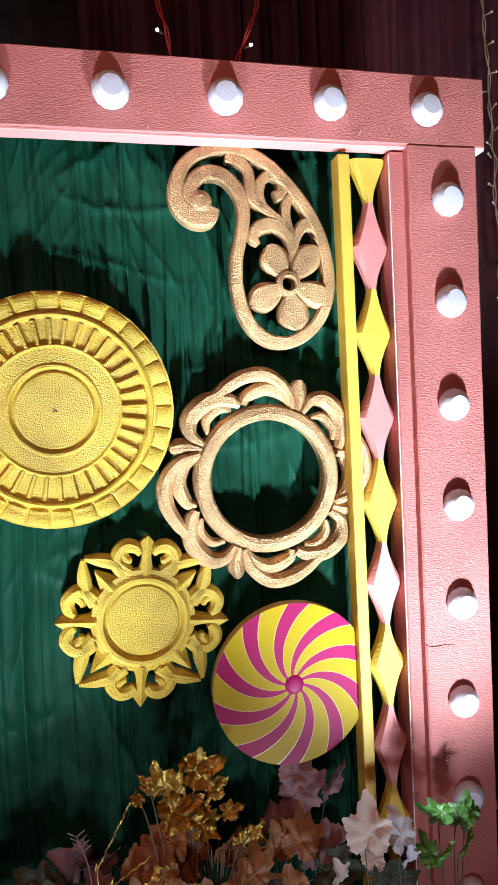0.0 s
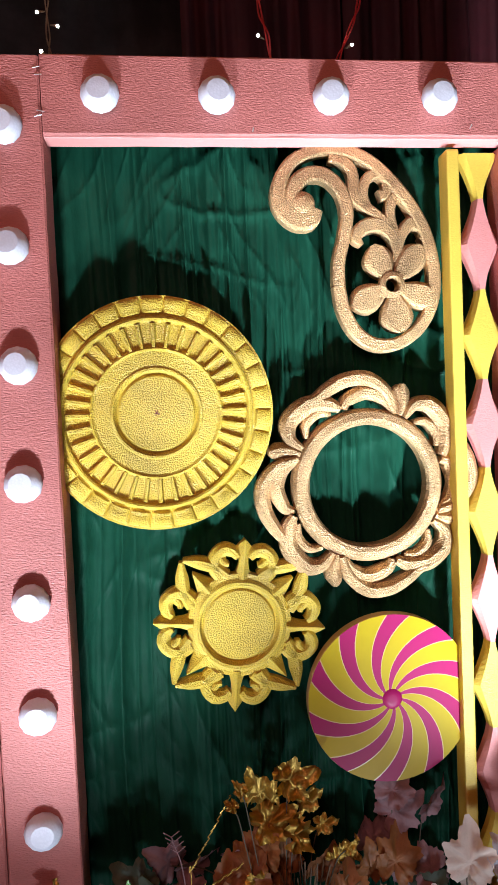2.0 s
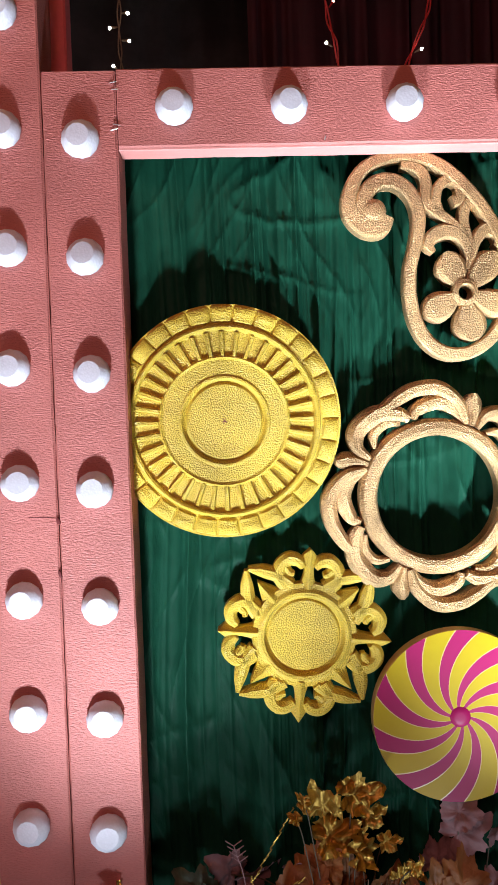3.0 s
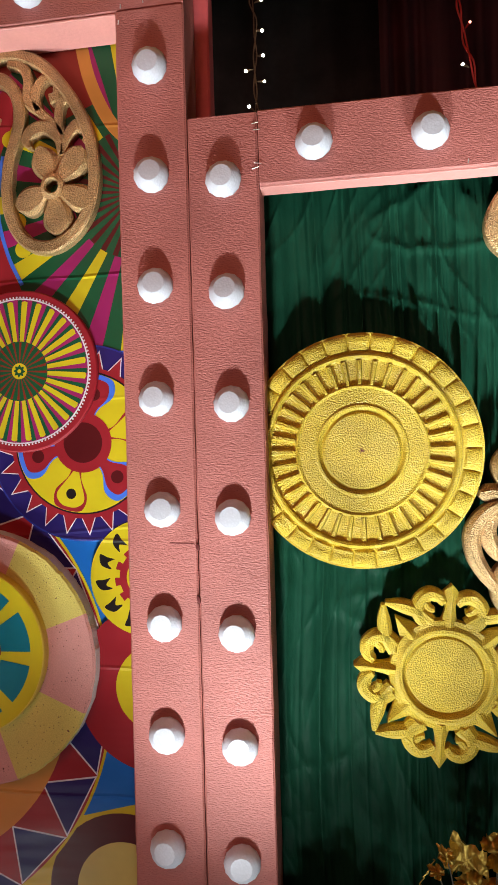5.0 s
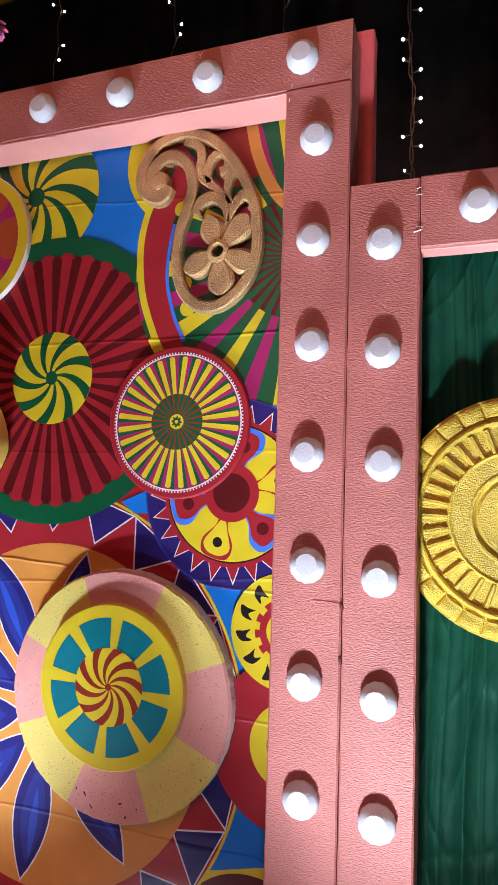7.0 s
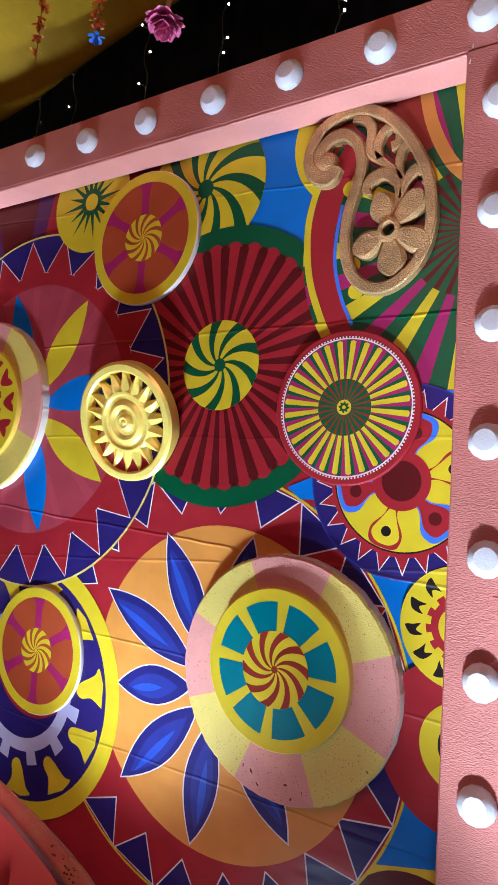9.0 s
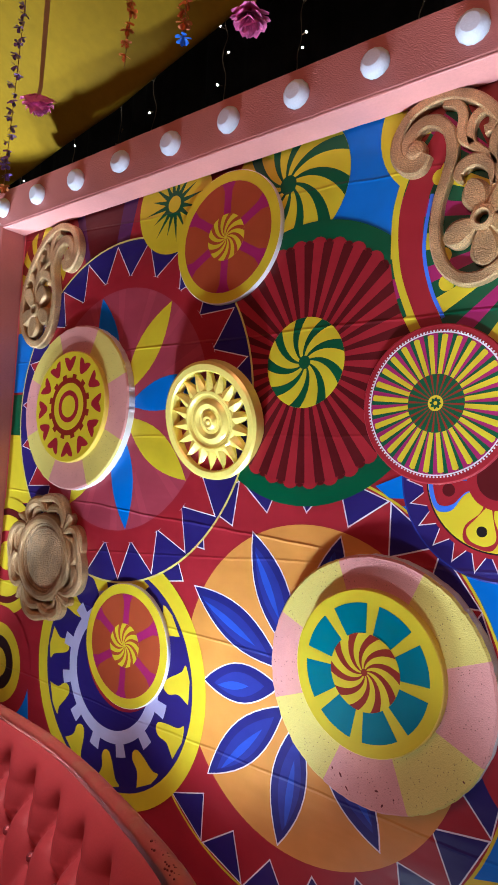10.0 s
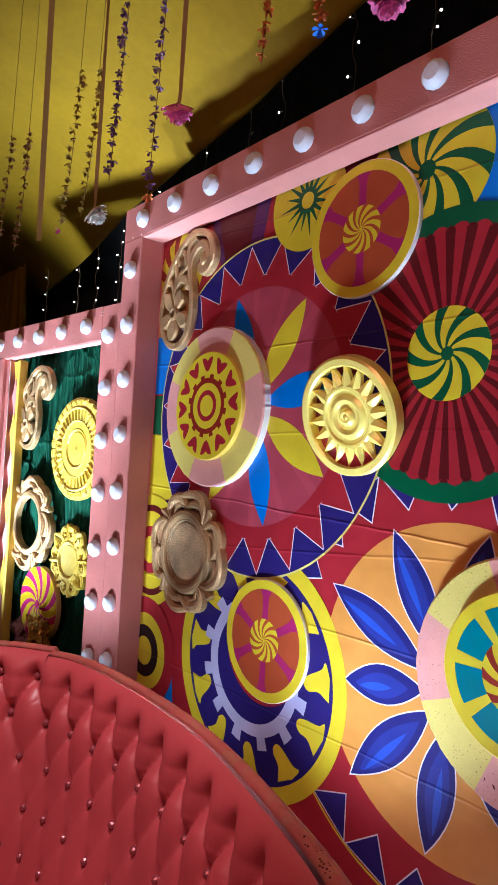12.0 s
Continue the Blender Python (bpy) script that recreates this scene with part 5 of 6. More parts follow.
def tufted_back(plan, name, top, parent, n=230, m=120, s0=0.0):
    """A padded back that leans, pinched at a diamond lattice of buttons, under a thin rolled top."""
    p, out, t = along(plan, n)
    su, sv, lean, za = 0.118, 0.100, 0.33, top - 0.078
    face = lambda i, z: p[i] + out[i] * (lean * (za - z) if z < za else -4.6 * (z - za) ** 2)
    bm = bmesh.new()
    rows = []
    zt, zb = top - 0.010, 0.42
    for j in range(m + 1):
        z = zb + (zt - zb) * j / m
        row = []
        for i in range(n + 1):
            u, v = (t[i] - s0) / su, (za - z) / sv
            a, b = u + v / 2, u - v / 2
            sa, sb = abs(math.sin(math.pi * a)), abs(math.sin(math.pi * b))
            if v < 0:
                sa = sb = 1 - (1 - abs(math.sin(math.pi * u))) * max(0.0, 1 + 1.7 * v)
            d = math.hypot((a - round(a)), (b - round(b)))
            pit = math.exp(-(d / 0.17) ** 2) if v > -0.5 else 0.0
            fade = 1.0 if z > za - 0.05 else max(0.12, 1 - 5.2 * (za - 0.06 - z))
            h = (sa * sb) ** (0.56 + 0.4 * (1 - fade)) * (math.sqrt(max(0.0, 1 - (v / 0.70) ** 2)) if v < 0 else 1.0)
            q = face(i, z) + out[i] * ((0.020 + 0.010 * fade * fade) * h * fade - (0.007 + 0.014 * fade) * pit)
            row.append(bm.verts.new((q[0], q[1], z)))
        rows.append(row)
    for a, b in zip(rows, rows[1:]):
        for i in range(n):
            bm.faces.new((a[i], a[i + 1], b[i + 1], b[i]))
    part(name, bm, SOFA, parent, smooth=True)
    bm = bmesh.new()
    prof = [(-0.040, -0.030), (-0.030, -0.018), (-0.0235, -0.011), (-0.027, -0.004), (-0.037, 0.0), (-0.050, -0.003), (-0.064, -0.016), (-0.074, -0.045), (-0.076, -0.30), (-0.076, -top + 0.06)]
    rings = []
    seams = [0.115 * k + 0.03 for k in range(20)]
    for i in range(n + 1):
        pinch = max(math.exp(-((t[i] - x) / 0.004) ** 2) for x in seams)
        ring = []
        for o, dz in prof:
            q = p[i] + out[i] * (o - 0.004 * pinch * (o > -0.02))
            ring.append(bm.verts.new((q[0], q[1], top + dz - 0.002 * pinch * (dz > -0.06))))
        rings.append(ring)
    for a, b in zip(rings, rings[1:]):
        for k in range(len(prof) - 1):
            bm.faces.new((a[k], a[k + 1], b[k + 1], b[k]))
    for r in (rings[0], rings[-1]):
        first_v = r[0].co
        bm.faces.new([*r, bm.verts.new((first_v.x, first_v.y, 0.06))])
    part("top_roll", bm, SOFA_ROLL, parent, "brownish rolled top with seams", smooth=True)
    if name == "backrest":
        bm, q = bmesh.new(), random.Random(17)
        for k in range(34):
            i, f = q.randrange(9, 34), q.random()
            c = p[i] - out[i] * (0.026 + 0.024 * f)
            bmesh.ops.create_icosphere(bm, subdivisions=1, radius=q.uniform(0.0010, 0.0024), matrix=Matrix.Translation((c[0], c[1], top - 0.0050 + 0.0045 * math.sin(math.pi * min(1.0, f + 0.15)))))
        tagged(part("worn_speck", bm, CHIP, parent, "dark worn specks in the leatherette"), kind="stuff")
    first = None
    for row in range(6):
        z = za - sv * row
        x = s0 % su - su + (su / 2 if row % 2 else 0.0)
        while x < t[-1] - 0.02:
            if x > 0.02:
                i = int(round(x / t[-1] * n))
                q = face(i, z) - out[i] * 0.006
                mtx = Matrix.Translation((q[0], q[1], z))
                if first is None:
                    bm = bmesh.new()
                    bmesh.ops.create_icosphere(bm, subdivisions=2, radius=0.0105)
                    first = part("button", bm, CRYSTAL, parent, "small crystal button")
                    first.matrix_basis = mtx
                else:
                    share("button", first, parent, mtx)
            x += su


CRYSTAL = material("crystal_button", (0.34, 0.06, 0.07), 0.25, metal=0.3)
pp, _, tt = along(PLAN, 400)
tufted_back(PLAN, "backrest", 1.108, sofa, s0=float(tt[int(np.argmin(abs(pp[:, 0] - 0.136)))]))
tufted_back([(-0.775, -0.772), (-0.89, -0.858), (-1.00, -1.00), (-1.04, -1.20)], "corner_backrest", 1.118, sofa, 90, 110, 0.03)
bm = bmesh.new()
p, out, t = along(PLAN, 60)
for q0, q1, o0, o1 in zip(p, p[1:], out, out[1:]):
    ring = []
    for q, o in ((q0, o0), (q1, o1)):
        ring.append([bm.verts.new((q[0] + o[0] * d, q[1] + o[1] * d, z)) for d, z in ((0.0, 0.10), (0.0, 0.43), (0.07, 0.475), (0.30, 0.485), (0.50, 0.475), (0.54, 0.44), (0.54, 0.10))])
    for k in range(6):
        bm.faces.new((ring[0][k], ring[0][k + 1], ring[1][k + 1], ring[1][k]))
bmesh.ops.remove_doubles(bm, verts=bm.verts, dist=1e-4)
part("seat", bm, SOFA, sofa, smooth=True)
bm = bmesh.new()
outline = [(-0.60, -0.80), (-0.78, -0.84), (-0.87, -0.92), (-0.95, -1.04), (-0.99, -1.20), (-0.98, -1.30), (-0.62, -1.32), (-0.58, -1.28)]
low = [bm.verts.new((x, y, 0.10)) for x, y in outline]
rim = [bm.verts.new((x, y, 0.455)) for x, y in outline]
cx, cy = -0.78, -1.08
top_ring = [bm.verts.new((cx + (x - cx) * 0.9, cy + (y - cy) * 0.9, 0.486)) for x, y in outline]
for a, b in ((low, rim), (rim, top_ring)):
    for k in range(len(outline)):
        bm.faces.new((a[k], a[(k + 1) % len(outline)], b[(k + 1) % len(outline)], b[k]))
bm.faces.new(top_ring)
part("corner_seat", bm, SOFA, sofa)
bm = bmesh.new()
for x, y in ((0.40, -0.95), (0.20, -1.30), (-0.55, -0.84), (-0.5, -1.22)):
    box(bm, x - 0.03, x + 0.03, y - 0.03, y + 0.03, 0.0, 0.11)
part("foot_block", bm, BLACK, sofa)
# ---- artificial foliage below the side panel ----
GOLD_LEAF = material("gold_foil_leaf", (0.50, 0.31, 0.055), 0.34, metal=0.6, grain=1.0, scale=110, vary=0.25, vary_scale=18)
MAUVE_LEAF = material("mauve_fabric_leaf", (0.30, 0.17, 0.18), 0.7, grain=0.4, scale=160, vary=0.2, vary_scale=20)
BROWN_LEAF = material("brown_fabric_leaf", (0.30, 0.12, 0.035), 0.55, grain=0.4, scale=160, vary=0.3, vary_scale=20)
CREAM_LEAF = material("cream_fabric_leaf", (0.62, 0.50, 0.42), 0.7, grain=0.4, scale=160, vary=0.12, vary_scale=20)
WHITE_LEAF = material("white_fabric_leaf", (0.55, 0.55, 0.60), 0.65, grain=0.5, scale=160, vary=0.08, vary_scale=20)
GREEN_LEAF = material("green_plastic_leaf", (0.07, 0.20, 0.03), 0.45, grain=0.4, scale=120, vary=0.35, vary_scale=25)
DARK_LEAF = material("dark_olive_leaf", (0.035, 0.045, 0.018), 0.6, grain=0.4, scale=120, vary=0.3, vary_scale=25)
BLADE = material("bronze_blade", (0.16, 0.10, 0.045), 0.5)
STEM = material("pale_stem", (0.10, 0.085, 0.05), 0.6)


def leaf_bm(seed, crumple=0.0, slim=1.0, broad=True):
    """A lobed vine leaf with a folded midrib, raised veins and a curl; about 1 long, stalk at the origin, tip along +z."""
    q = random.Random(seed)
    bm = bmesh.new()
    lobes = [(90, 1.08), (32, 0.84), (148, 0.84), (-28, 0.60), (208, 0.60)] if broad else [(90, 1.0), (38, 0.74), (142, 0.74), (-16, 0.52), (196, 0.52)]
    span, least = (60, 0.40) if broad else (50, 0.33)
    n, rings = 60, 5
    centre = Vector((0, 0, 0.30))
    grid = []
    for k in range(n):
        a = -90 + 360 * k / n
        r = least
        for la, lr in lobes:
            d = (a - la + 180) % 360 - 180
            r = max(r, lr * 0.66 * max(0.0, 1 - (abs(d) / span) ** 1.2))
        notch = max(0.0, 1 - abs(((a + 90 + 180) % 360) - 180) / 26)
        r *= (1 - 0.62 * notch) * (1 + 0.05 * math.sin(k * 2.1) + 0.04 * (k % 2))
        grid.append((math.cos(radians(a)) * r * slim, math.sin(radians(a)) * r))
    curl, fold, ph = q.uniform(0.15, 0.5), q.uniform(0.15, 0.45), q.uniform(0, 6)
    hub = bm.verts.new(centre)
    last = None
    for j in range(1, rings + 1):
        t = j / rings
        ring = []
        for k, (x, z) in enumerate(grid):
            u, v = x * t, z * t
            a = math.degrees(math.atan2(z, x))
            vein = max(0.0, 1 - min(abs((a - la + 180) % 360 - 180) for la, _ in lobes) / 12)
            y = -fold * abs(u) * 0.8 + curl * (v * v) + 0.035 * vein * t + 0.022 * math.sin(3 * t * 2 + k * 0.6 + ph) * t
            y += crumple * noise.noise(Vector((u * 6 + seed, v * 6, seed * 1.7))) * 0.35
            ring.append(bm.verts.new((u, y, 0.30 + v)))
        for k in range(n):
            m = (k + 1) % n
            if last is None:
                bm.faces.new((hub, ring[k], ring[m]))
            else:
                bm.faces.new((last[k], last[m], ring[m], ring[k]))
        last = ring
    return bm


leaf_stock = {}
LEAF_TURN = dict(cream=0.10, white=0.15, mauve=0.7, brown=0.6)  # how far from upright a kind of leaf may turn


def leaf(parent, kind, mat, x, y, z, size, q):
    """A leaf whose middle is at the place, facing the hall, hung from its stalk."""
    key = (kind, q.randrange(4))
    tilt = Matrix.Rotation(q.uniform(-2.2, 2.2) * LEAF_TURN.get(kind, 1.0), 4, "Y") @ Matrix.Rotation(q.uniform(-0.7, 0.6), 4, "X") @ Matrix.Rotation(q.uniform(-0.7, 0.7), 4, "Z")
    m = Matrix.Translation((x, y, z)) @ tilt @ Matrix.Scale(size, 4) @ Matrix.Translation((0, 0, -0.3))
    if key not in leaf_stock:
        bm = leaf_bm(len(kind) + 13 * key[1], 0.9 if kind == "gold" else 0.25, 0.92, kind != "green")
        leaf_stock[key] = part("leaf", bm, mat, parent, smooth=True)
        leaf_stock[key].matrix_basis = m
        return m
    share("leaf", leaf_stock[key], parent, m)
    return m


def bush(name, label, kind, mat, spots, seed, foot, depth=-0.11):
    """A spray of leaves on thin stems that rise from one foot on the floor."""
    r = root(name, Matrix.Translation((foot[0], foot[1], 0)), label, "plant", "artificial foliage")
    q = random.Random(seed)
    grow = (1.548 + depth) / 1.198
    foot = (1.275 + (foot[0] - 1.275) * grow, depth)
    r.matrix_basis = Matrix.Translation((foot[0], foot[1], 0))
    for x, z, size in spots:
        x, z, size = 1.275 + (x - 1.275) * grow, 1.643 + (z - 1.643) * grow, size * grow
        y = depth + q.uniform(-0.04, 0.03)
        leaf(r, kind, mat, x - foot[0], y - foot[1], z, size * (1.10 if kind == "gold" else 0.98 if kind in ("cream", "white") else 1.08), q)
        bm = bmesh.new()
        wire_run(bm, [(0.02 * q.uniform(-1, 1), 0.0, 0.0), ((x - foot[0]) * 0.35, (y - foot[1]) * 0.3, z * 0.55), ((x - foot[0]) * 0.8, (y - foot[1]) * 0.8 + 0.02, z * 0.9), (x - foot[0], y - foot[1] + 0.006, z - size * 0.1)], 0.0016, 5, 4)
        part("stem", bm, STEM, r)
    side_things.append(r)
    return r


side_things.clear()
qq = random.Random(5)
bush("gold_vine", "crumpled gold foil leaves on wiry stems", "gold", GOLD_LEAF, [(1.352, 0.956, 0.030), (1.335, 0.935, 0.026), (1.392, 0.930, 0.085), (1.402, 0.865, 0.085), (1.446, 0.955, 0.080), (1.474, 0.905, 0.060), (1.452, 0.852, 0.072), (1.510, 0.850, 0.045), (1.525, 0.800, 0.042), (1.556, 0.785, 0.050), (1.548, 0.830, 0.036), (1.38, 0.77, 0.06), (0.99, 0.80, 0.06), (1.12, 0.74, 0.05), (1.24, 0.72, 0.05)], 3, (1.42, -0.30))
bush("mauve_vine", "dusty mauve fabric leaves on pale stems", "mauve", MAUVE_LEAF, [(1.640, 0.925, 0.080), (1.648, 0.872, 0.090), (1.712, 0.890, 0.085), (1.600, 0.815, 0.080), (1.645, 0.800, 0.080), (1.215, 0.838, 0.085), (1.255, 0.800, 0.080), (1.250, 0.755, 0.080), (1.712, 0.765, 0.085), (1.690, 0.72, 0.08), (1.985, 0.80, 0.08), (2.06, 0.76, 0.09), (1.745, 0.73, 0.07), (1.34, 0.825, 0.07)], 4, (1.66, -0.28), -0.03)
bush("brown_vine", "bronze brown fabric leaves massed low", "brown", BROWN_LEAF, [(1.395, 0.815, 0.095), (1.365, 0.775, 0.095), (1.430, 0.775, 0.10), (1.330, 0.770, 0.085), (1.500, 0.765, 0.085), (1.545, 0.745, 0.08), (1.60, 0.75, 0.08), (1.655, 0.755, 0.10), (1.45, 0.725, 0.1), (1.305, 0.72, 0.09), (1.36, 0.70, 0.09), (1.52, 0.70, 0.09), (1.62, 0.69, 0.09), (1.42, 0.67, 0.1)], 6, (1.46, -0.26))
bush("cream_vine", "large cream fabric leaf on a stem", "cream", CREAM_LEAF, [(1.785, 0.770, 0.118), (1.812, 0.690, 0.07), (1.73, 0.675, 0.07)], 21, (1.80, -0.30), -0.16)
bush("white_vine", "white fabric leaf on a stem", "white", WHITE_LEAF, [(1.868, 0.738, 0.088), (1.884, 0.685, 0.06)], 9, (1.87, -0.30), -0.20)
bush("green_vine", "fresh green plastic leaves on a stem", "green", GREEN_LEAF, [(1.962, 0.770, 0.080), (2.020, 0.735, 0.085), (1.960, 0.700, 0.08), (2.010, 0.690, 0.07), (2.045, 0.755, 0.05), (1.135, 0.79, 0.03), (1.94, 0.665, 0.07)], 12, (1.98, -0.30), -0.22)
bush("olive_vine", "dark olive leaves in shade", "olive", DARK_LEAF, [(1.160, 0.800, 0.09), (1.195, 0.760, 0.10), (1.130, 0.750, 0.09), (1.28, 0.69, 0.09), (1.08, 0.72, 0.09), (1.72, 0.68, 0.1), (1.83, 0.65, 0.1), (1.56, 0.68, 0.1)], 14, (1.18, -0.27))

# a tuft of dark blades, and curly gold tendrils
r = root("blade_tuft", Matrix.Translation((1.51, -0.12, 0)), "tuft of thin dark bronze blades", "plant", "artificial foliage")
for k in range(26):
    g = (k - 12.5) / 13
    bm = bmesh.new()
    tip = Vector((0.13 * g + qq.uniform(-0.01, 0.01), qq.uniform(-0.05, 0.02), 0.64 - 0.07 * g * g + qq.uniform(-0.02, 0.01)))
    mid_p = Vector((0.045 * g, 0.0, 0.50))
    wire_run(bm, [(0.004 * g, 0, 0.0), (0.01 * g, 0, 0.32), mid_p, (mid_p + tip) / 2 + Vector((0.008 * g, 0, 0.008)), tip], 0.0016, 5, 4)
    part("blade", bm, BLADE, r)
side_things.append(r)
r = root("curly_tendril", Matrix.Translation((1.245, -0.13, 0)), "crimped gold wire tendril", "plant", "artificial foliage")
for x0, z0, x1, z1 in ((0.0, 0.64, 0.10, 0.81), (0.03, 0.60, 0.12, 0.65)):
    bm = bmesh.new()
    pts = [(0.0, 0.0, 0.0), (0.0, 0.0, 0.4)]
    for k in range(28):
        t = k / 27
        pts.append((x0 + (x1 - x0) * t + 0.004 * (-1) ** k, 0.003 * math.sin(k), z0 + (z1 - z0) * t + 0.003 * (-1) ** k))
    wire_run(bm, pts, 0.0012, 3, 4)
    part("wire", bm, GOLD_LEAF, r)
for x0, z0 in ((-0.035, 0.73),):
    bm = bmesh.new()
    wire_run(bm, [(0.0, 0.0, 0.3), (-0.01, 0.0, 0.62), (x0, 0, z0)], 0.0016, 5, 4)
    for k in range(4):
        for sgn in (-1, 1):
            wire_run(bm, [(x0 + 0.004 * k, 0, z0 - 0.012 * k), (x0 + 0.004 * k + sgn * 0.018, 0, z0 - 0.012 * k + 0.012)], 0.0012, 2, 4)
    part("sprig", bm, MAUVE_LEAF, r)
side_things.append(r)
for ob in list(side_things):
    copy_thing(ob, FAR @ ob.matrix_basis)

# ---- string lights on the black backdrop ----
led_stock = {}


def led(parent, kind, at, aim, seed):
    """A tiny lamp on a short stalk."""
    mats = {"lit": LED_ON, "red": LED_RED, "off": LED_OFF}
    m = Matrix.Translation(at) @ Vector(aim).to_track_quat("Z", "Y").to_matrix().to_4x4()
    if kind not in led_stock:
        bm = bmesh.new()
        prof = [(0.0018, 0.0), (0.0034, 0.014), (0.0044, 0.020)]
        last = None
        for rr, z in prof:
            ring = [bm.verts.new((rr * math.cos(k * math.pi / 3), rr * math.sin(k * math.pi / 3), z)) for k in range(6)]
            if last:
                for k in range(6):
                    bm.faces.new((last[k], last[(k + 1) % 6], ring[(k + 1) % 6], ring[k])).material_index = 0
            last = ring
        g = bmesh.ops.create_icosphere(bm, subdivisions=1, radius=0.0058 if kind == "lit" else 0.0048, matrix=Matrix.Translation((0, 0, 0.025)))
        for f in {f for v in g["verts"] for f in v.link_faces}:
            f.material_index = 1
        led_stock[kind] = part("lamp", bm, [GREEN_WIRE if kind != "red" else RED_WIRE, mats[kind]], parent)
        led_stock[kind].matrix_basis = m
        return
    share("lamp", led_stock[kind], parent, m)


def light_string(top, foot, kind, wire, seed, gap=0.115, double=False):
    q = random.Random(seed)
    label = {"lit": "hanging string of small warm white lamps", "red": "red wire string of small lamps", "off": "hanging string of unlit lamps"}[kind]
    r = root("string_light", Matrix.Translation(top), label, "string light", "string lights")
    top, foot = Vector(top), Vector(foot)
    n = int((top - foot).length / 0.06)
    pts = [(foot - top) * k / n + Vector((q.uniform(-0.008, 0.008), q.uniform(-0.008, 0.008), 0)) for k in range(n + 1)]
    for w in range(2 if double else 1):
        bm = bmesh.new()
        wire_run(bm, [p + Vector((0.006 * math.sin(k * 1.9 + 3 * w), 0.004 * math.cos(k * 1.9), 0)) for k, p in enumerate(pts)], 0.0032 if kind == "red" else 0.0024, 3, 5)
        part("wire", bm, wire, r)
    d = 0.05
    while d < (foot - top).length - 0.02:
        s = 1 if q.random() < 0.5 else -1
        p = (foot - top).normalized() * d + Vector((0.006 * s, 0, 0))
        led(r, kind, p, (s * q.uniform(0.5, 1.0), q.uniform(-0.6, 0.1), q.uniform(-0.3, 0.8)), seed)
        d += gap * q.uniform(0.45, 1.4)
    if kind == "red":
        for up, s in ((0.47, -1 if seed % 2 else 1),):
            led(r, "lit", (foot - top).normalized() * ((foot - top).length - up) + Vector((0.008 * s, 0, 0)), (0.9 * s, -0.4, 0.3), seed)
    return r


for k, (x, dx, kind) in enumerate(((0.46, 0.0, "off"), (0.0, 0.04, "lit"), (-0.52, -0.05, "lit"), (-0.98, 0.06, "lit"), (-1.43, 0.0, "lit"), (-1.69, 0.02, "off"), (-2.09, 0.0, "lit"), (-2.62, 0.0, "lit"), (-3.05, 0.0, "lit"), (-3.40, 0.0, "lit"), (-3.72, 0.03, "lit"), (-4.3, 0.0, "lit"))):
    light_string((x, 0.60, 4.15), (x + dx, 0.60, 2.30), kind, GREEN_WIRE, 30 + k)
light_string((0.91, 0.60, 4.15), (0.935, 0.60, 2.30), "lit", GREEN_WIRE, 60, 0.085, True)
light_string((1.38, 0.60, 4.19), (1.70, 0.60, 2.40), "red", RED_WIRE, 61, 0.34, True)
light_string((2.38, 0.60, 4.19), (1.70, 0.60, 2.40), "red", RED_WIRE, 62, 0.34, True)
light_string((2.74, 0.60, 4.15), (2.83, 0.60, 1.90), "off", GREEN_WIRE, 63, 0.09, True)

# ---- flowers and garlands hung from the canopy ----
RIBBON = material("brown_ribbon", (0.24, 0.16, 0.04), 0.6, vary=0.1)
FLOWERS = {k: material(k + "_petal_paper", c, 0.6, grain=0.3, scale=200, vary=0.2, vary_scale=30) for k, c in dict(
    pink=(0.72, 0.16, 0.38), white=(0.78, 0.74, 0.68), purple=(0.20, 0.10, 0.36), olive=(0.34, 0.22, 0.03), brown=(0.24, 0.10, 0.03), orange=(0.60, 0.14, 0.02), blue=(0.01, 0.16, 0.62), magenta=(0.6, 0.03, 0.30)).items()}
petal_stock = {}


def blossom(parent, colour, at, size, q, name="blossom"):
    """A small ruffled cup of petals."""
    m = Matrix.Translation(at) @ Matrix.Rotation(q.uniform(0, 6.3), 4, "Z") @ Matrix.Rotation(q.uniform(-0.8, 0.8), 4, "X") @ Matrix.Scale(size, 4)
    key = (colour, name)
    if key not in petal_stock:
        bm = bmesh.new()
        layers = 5 if name == "pompon" else 2
        for layer in range(layers):
            tilt = 0.25 + 1.15 * layer / max(1, layers - 1)
            n = 9 if name == "pompon" else 5
            for k in range(n):
                g = 2 * math.pi * (k + 0.5 * layer) / n
                d, s = Vector((math.cos(g), math.sin(g), 0)), Vector((-math.sin(g), math.cos(g), 0))
                out, up = math.cos(tilt), -math.sin(tilt)
                pts = []
                for t, w in ((0.05, 0.06), (0.5, 0.26), (0.85, 0.30), (1.0, 0.12)):
                    c = (d * out + Vector((0, 0, up))) * t * (0.5 if name != "pompon" else 0.5)
                    lift = 0.06 * math.sin(k * 2.3 + layer)
                    pts.append((c - s * w * 0.5 + Vector((0, 0, lift)), c + s * w * 0.5 - Vector((0, 0, lift))))
                vs = [(bm.verts.new(p0), bm.verts.new(p1)) for p0, p1 in pts]
                for (p0, p1), (p2, p3) in zip(vs, vs[1:]):
                    bm.faces.new((p0, p1, p3, p2))
        petal_stock[key] = part(name, bm, FLOWERS[colour], parent)
        petal_stock[key].matrix_basis = m
        return
    share(name, petal_stock[key], parent, m)


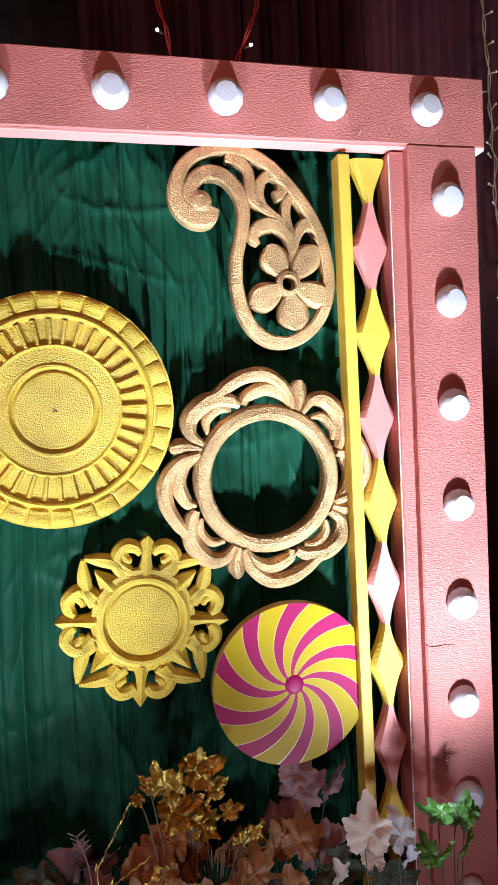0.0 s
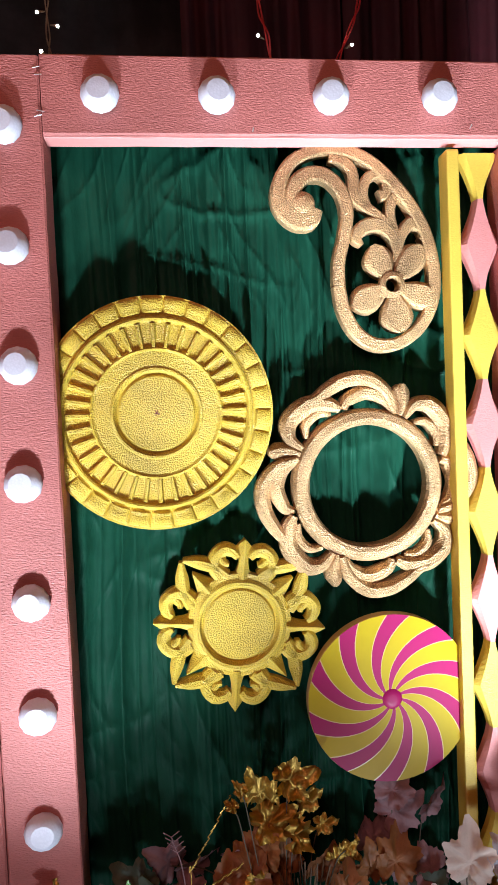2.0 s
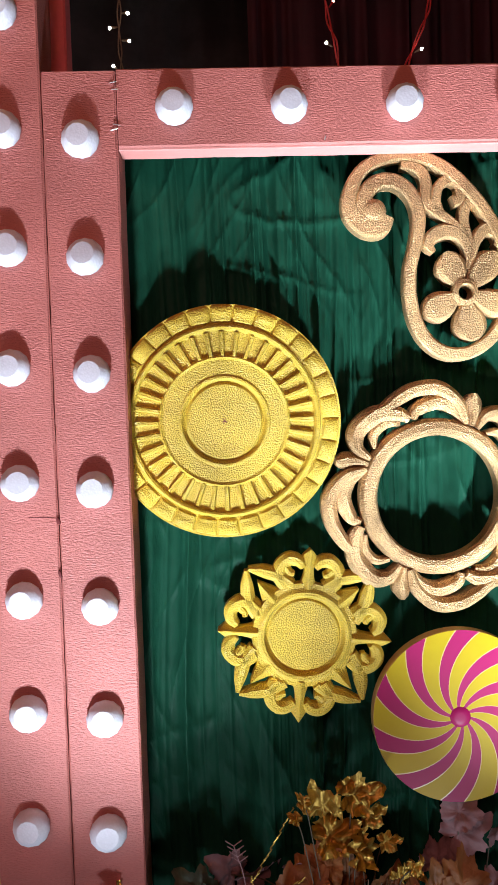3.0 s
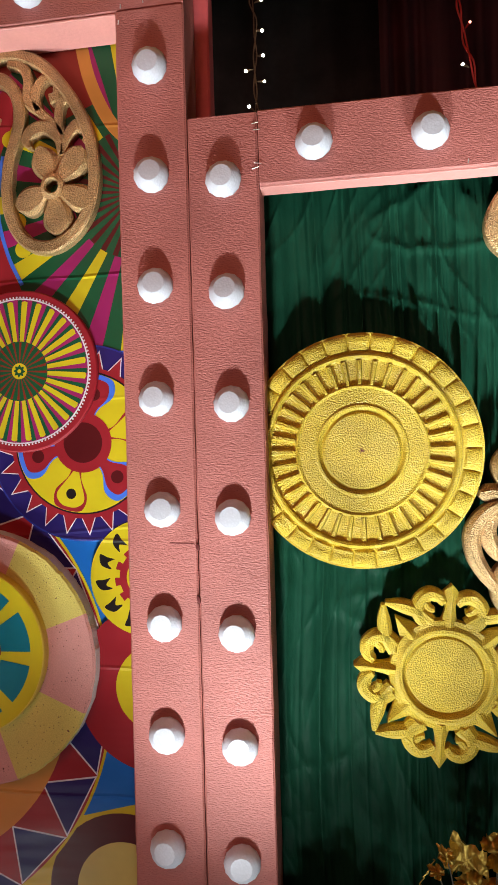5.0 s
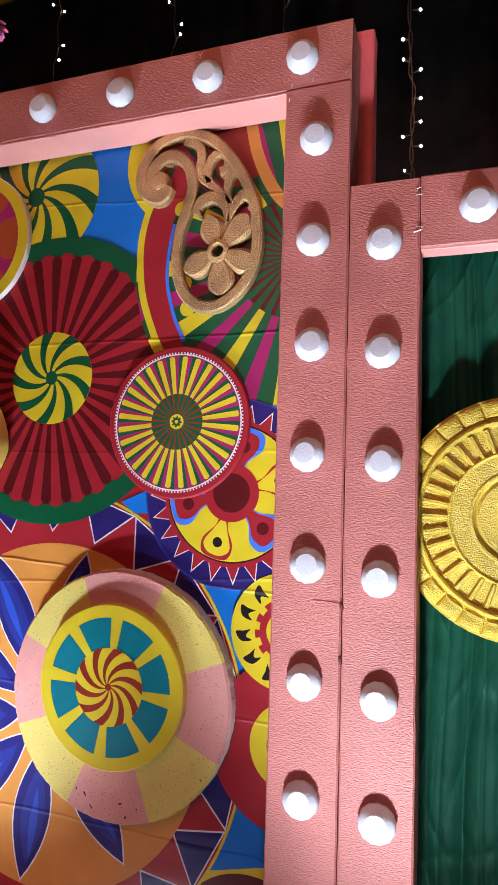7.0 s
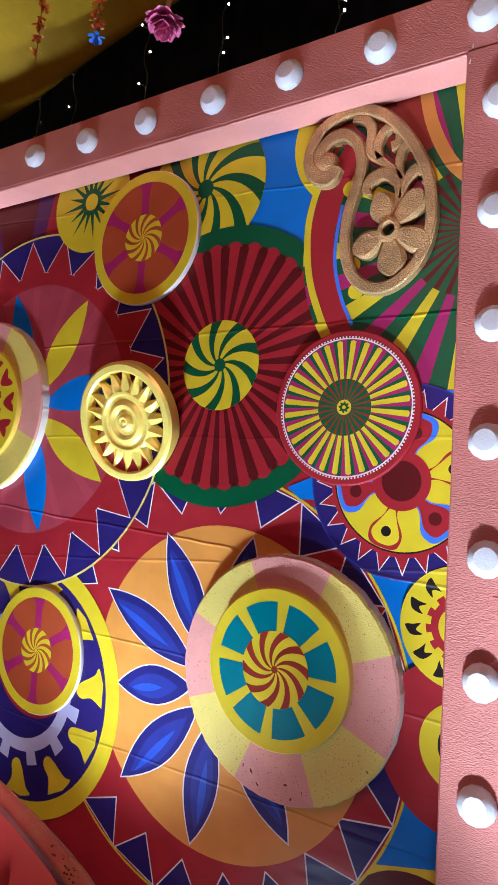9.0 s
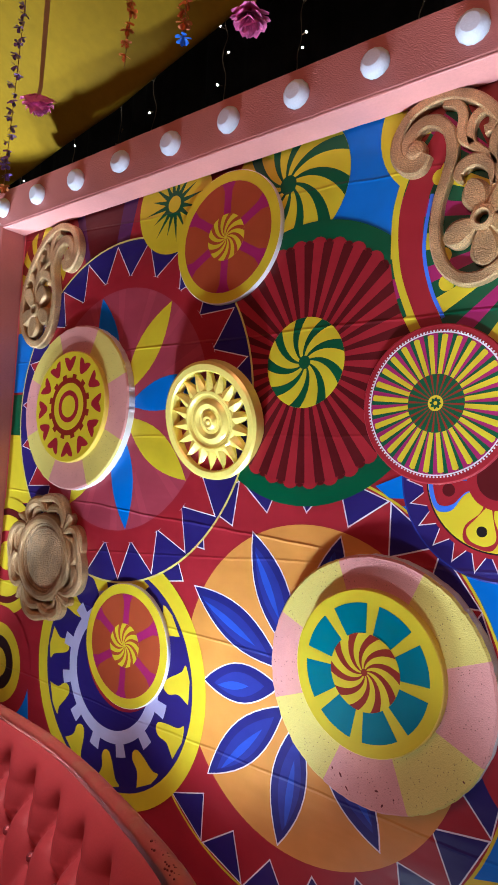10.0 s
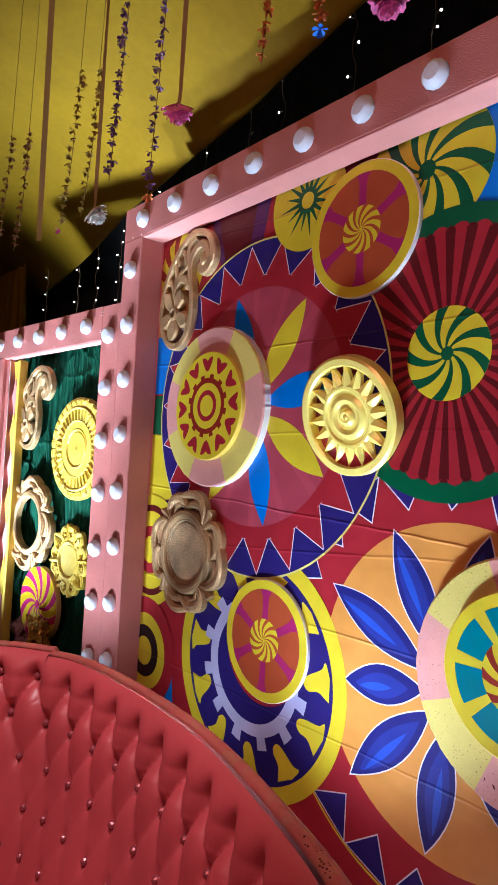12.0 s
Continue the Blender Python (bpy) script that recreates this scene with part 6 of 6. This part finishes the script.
def hung_flower(x, y, z, colour, seed, size=0.095):
    q = random.Random(seed)
    r = root("hanging_flower", Matrix.Translation((x, y, z)), f"{colour} paper flower hung on a long ribbon", "flower", "hanging flowers")
    bm = bmesh.new()
    pts = [(0, 0, 0.0), (0.004, 0.003, 0.03), (0.010, 0, 0.10), (0.012, 0, 0.4), (0.016, 0, 3.52 - z)]
    c = curve(pts, 6)
    rows = []
    for k, p in enumerate(c):
        w = 0.0065 if p[2] > 0.05 else 0.004 + 0.05 * p[2]
        g = 0.5 + 0.3 * math.sin(k * 0.4 + seed)
        o = Vector((math.cos(g) * w, math.sin(g) * w, 0))
        rows.append([bm.verts.new(Vector(p) + o + dd) for o, dd in ((o, Vector((0, 0, 0))), (-o, Vector((0, 0, 0))), (-o, Vector((0.0006, 0.0006, 0))), (o, Vector((0.0006, 0.0006, 0))))])
    for a, b in zip(rows, rows[1:]):
        for k in range(4):
            bm.faces.new((a[k], a[(k + 1) % 4], b[(k + 1) % 4], b[k]))
    part("ribbon", bm, RIBBON, r)
    blossom(r, colour, (0, 0, 0.005), size, q, "pompon")
    return r


def garland(x, y, z0, z1, colour, seed, end=None, lean=0.0, size=0.030, top=3.50):
    q = random.Random(seed)
    r = root("flower_garland", Matrix.Translation((x, y, z1)), f"thin hanging garland of small {colour} paper flowers", "garland", "hanging garlands")
    bm = bmesh.new()
    wire_run(bm, [(lean, 0, top - z1), (lean * 0.5, 0.005, (z0 - z1) * 0.5), (0, 0, z0 - z1 - 0.03)], 0.0011, 10, 4)
    part("thread", bm, RIBBON, r)
    z = z0
    while z < min(z1, top):
        t = (z - z0) / max(0.01, z1 - z0)
        blossom(r, colour, (lean * t + q.uniform(-0.006, 0.006), q.uniform(-0.006, 0.006), z - z1), size * q.uniform(0.7, 1.15), q)
        z += size * q.uniform(0.55, 0.95)
    if end:
        blossom(r, end, (0, 0, z0 - z1 - 0.035), size * 1.1, q)
    return r


hung_flower(-0.472, -0.640, 2.635, "pink", 1)
hung_flower(-1.022, -0.603, 2.505, "white", 2)
hung_flower(0.126, -0.50, 2.70, "pink", 3)
garland(-0.53, -0.80, 2.425, 3.45, "purple", 4, None, 0.10)
garland(-0.50, -0.70, 2.41, 3.45, "purple", 5, "orange", 0.06)
garland(-1.25, -0.62, 2.53, 3.05, "olive", 6, "magenta", 0.12, 0.032)
garland(-1.20, -0.565, 2.58, 3.05, "olive", 7, None, 0.10, 0.032)
garland(-1.42, -0.72, 2.46, 2.86, "brown", 8, None, 0.10, 0.034)
garland(-1.50, -0.76, 2.45, 2.86, "brown", 9, None, 0.12, 0.034)
garland(-0.10, -0.66, 2.60, 3.3, "orange", 10, None, 0.03, 0.03)
garland(0.02, -0.60, 2.665, 3.3, "orange", 11, "blue", 0.02, 0.036)
r = root("hanging_ribbon", Matrix.Translation((-1.21, -0.71, 2.42)), "loose brown ribbon hanging from the canopy", "ribbon")
bm = bmesh.new()
rows = []
for k in range(20):
    t = k / 19
    c = Vector((0.17 * t, -0.08 * t, 1.08 * t))
    g = 0.6 + 0.5 * math.sin(3 * t)
    o = Vector((math.cos(g), math.sin(g), 0)) * 0.009
    rows.append([bm.verts.new(c + o), bm.verts.new(c - o), bm.verts.new(c - o + Vector((0.0006, 0.0006, 0))), bm.verts.new(c + o + Vector((0.0006, 0.0006, 0)))])
for a, b in zip(rows, rows[1:]):
    for k in range(4):
        bm.faces.new((a[k], a[(k + 1) % 4], b[(k + 1) % 4], b[k]))
part("strip", bm, RIBBON, r)
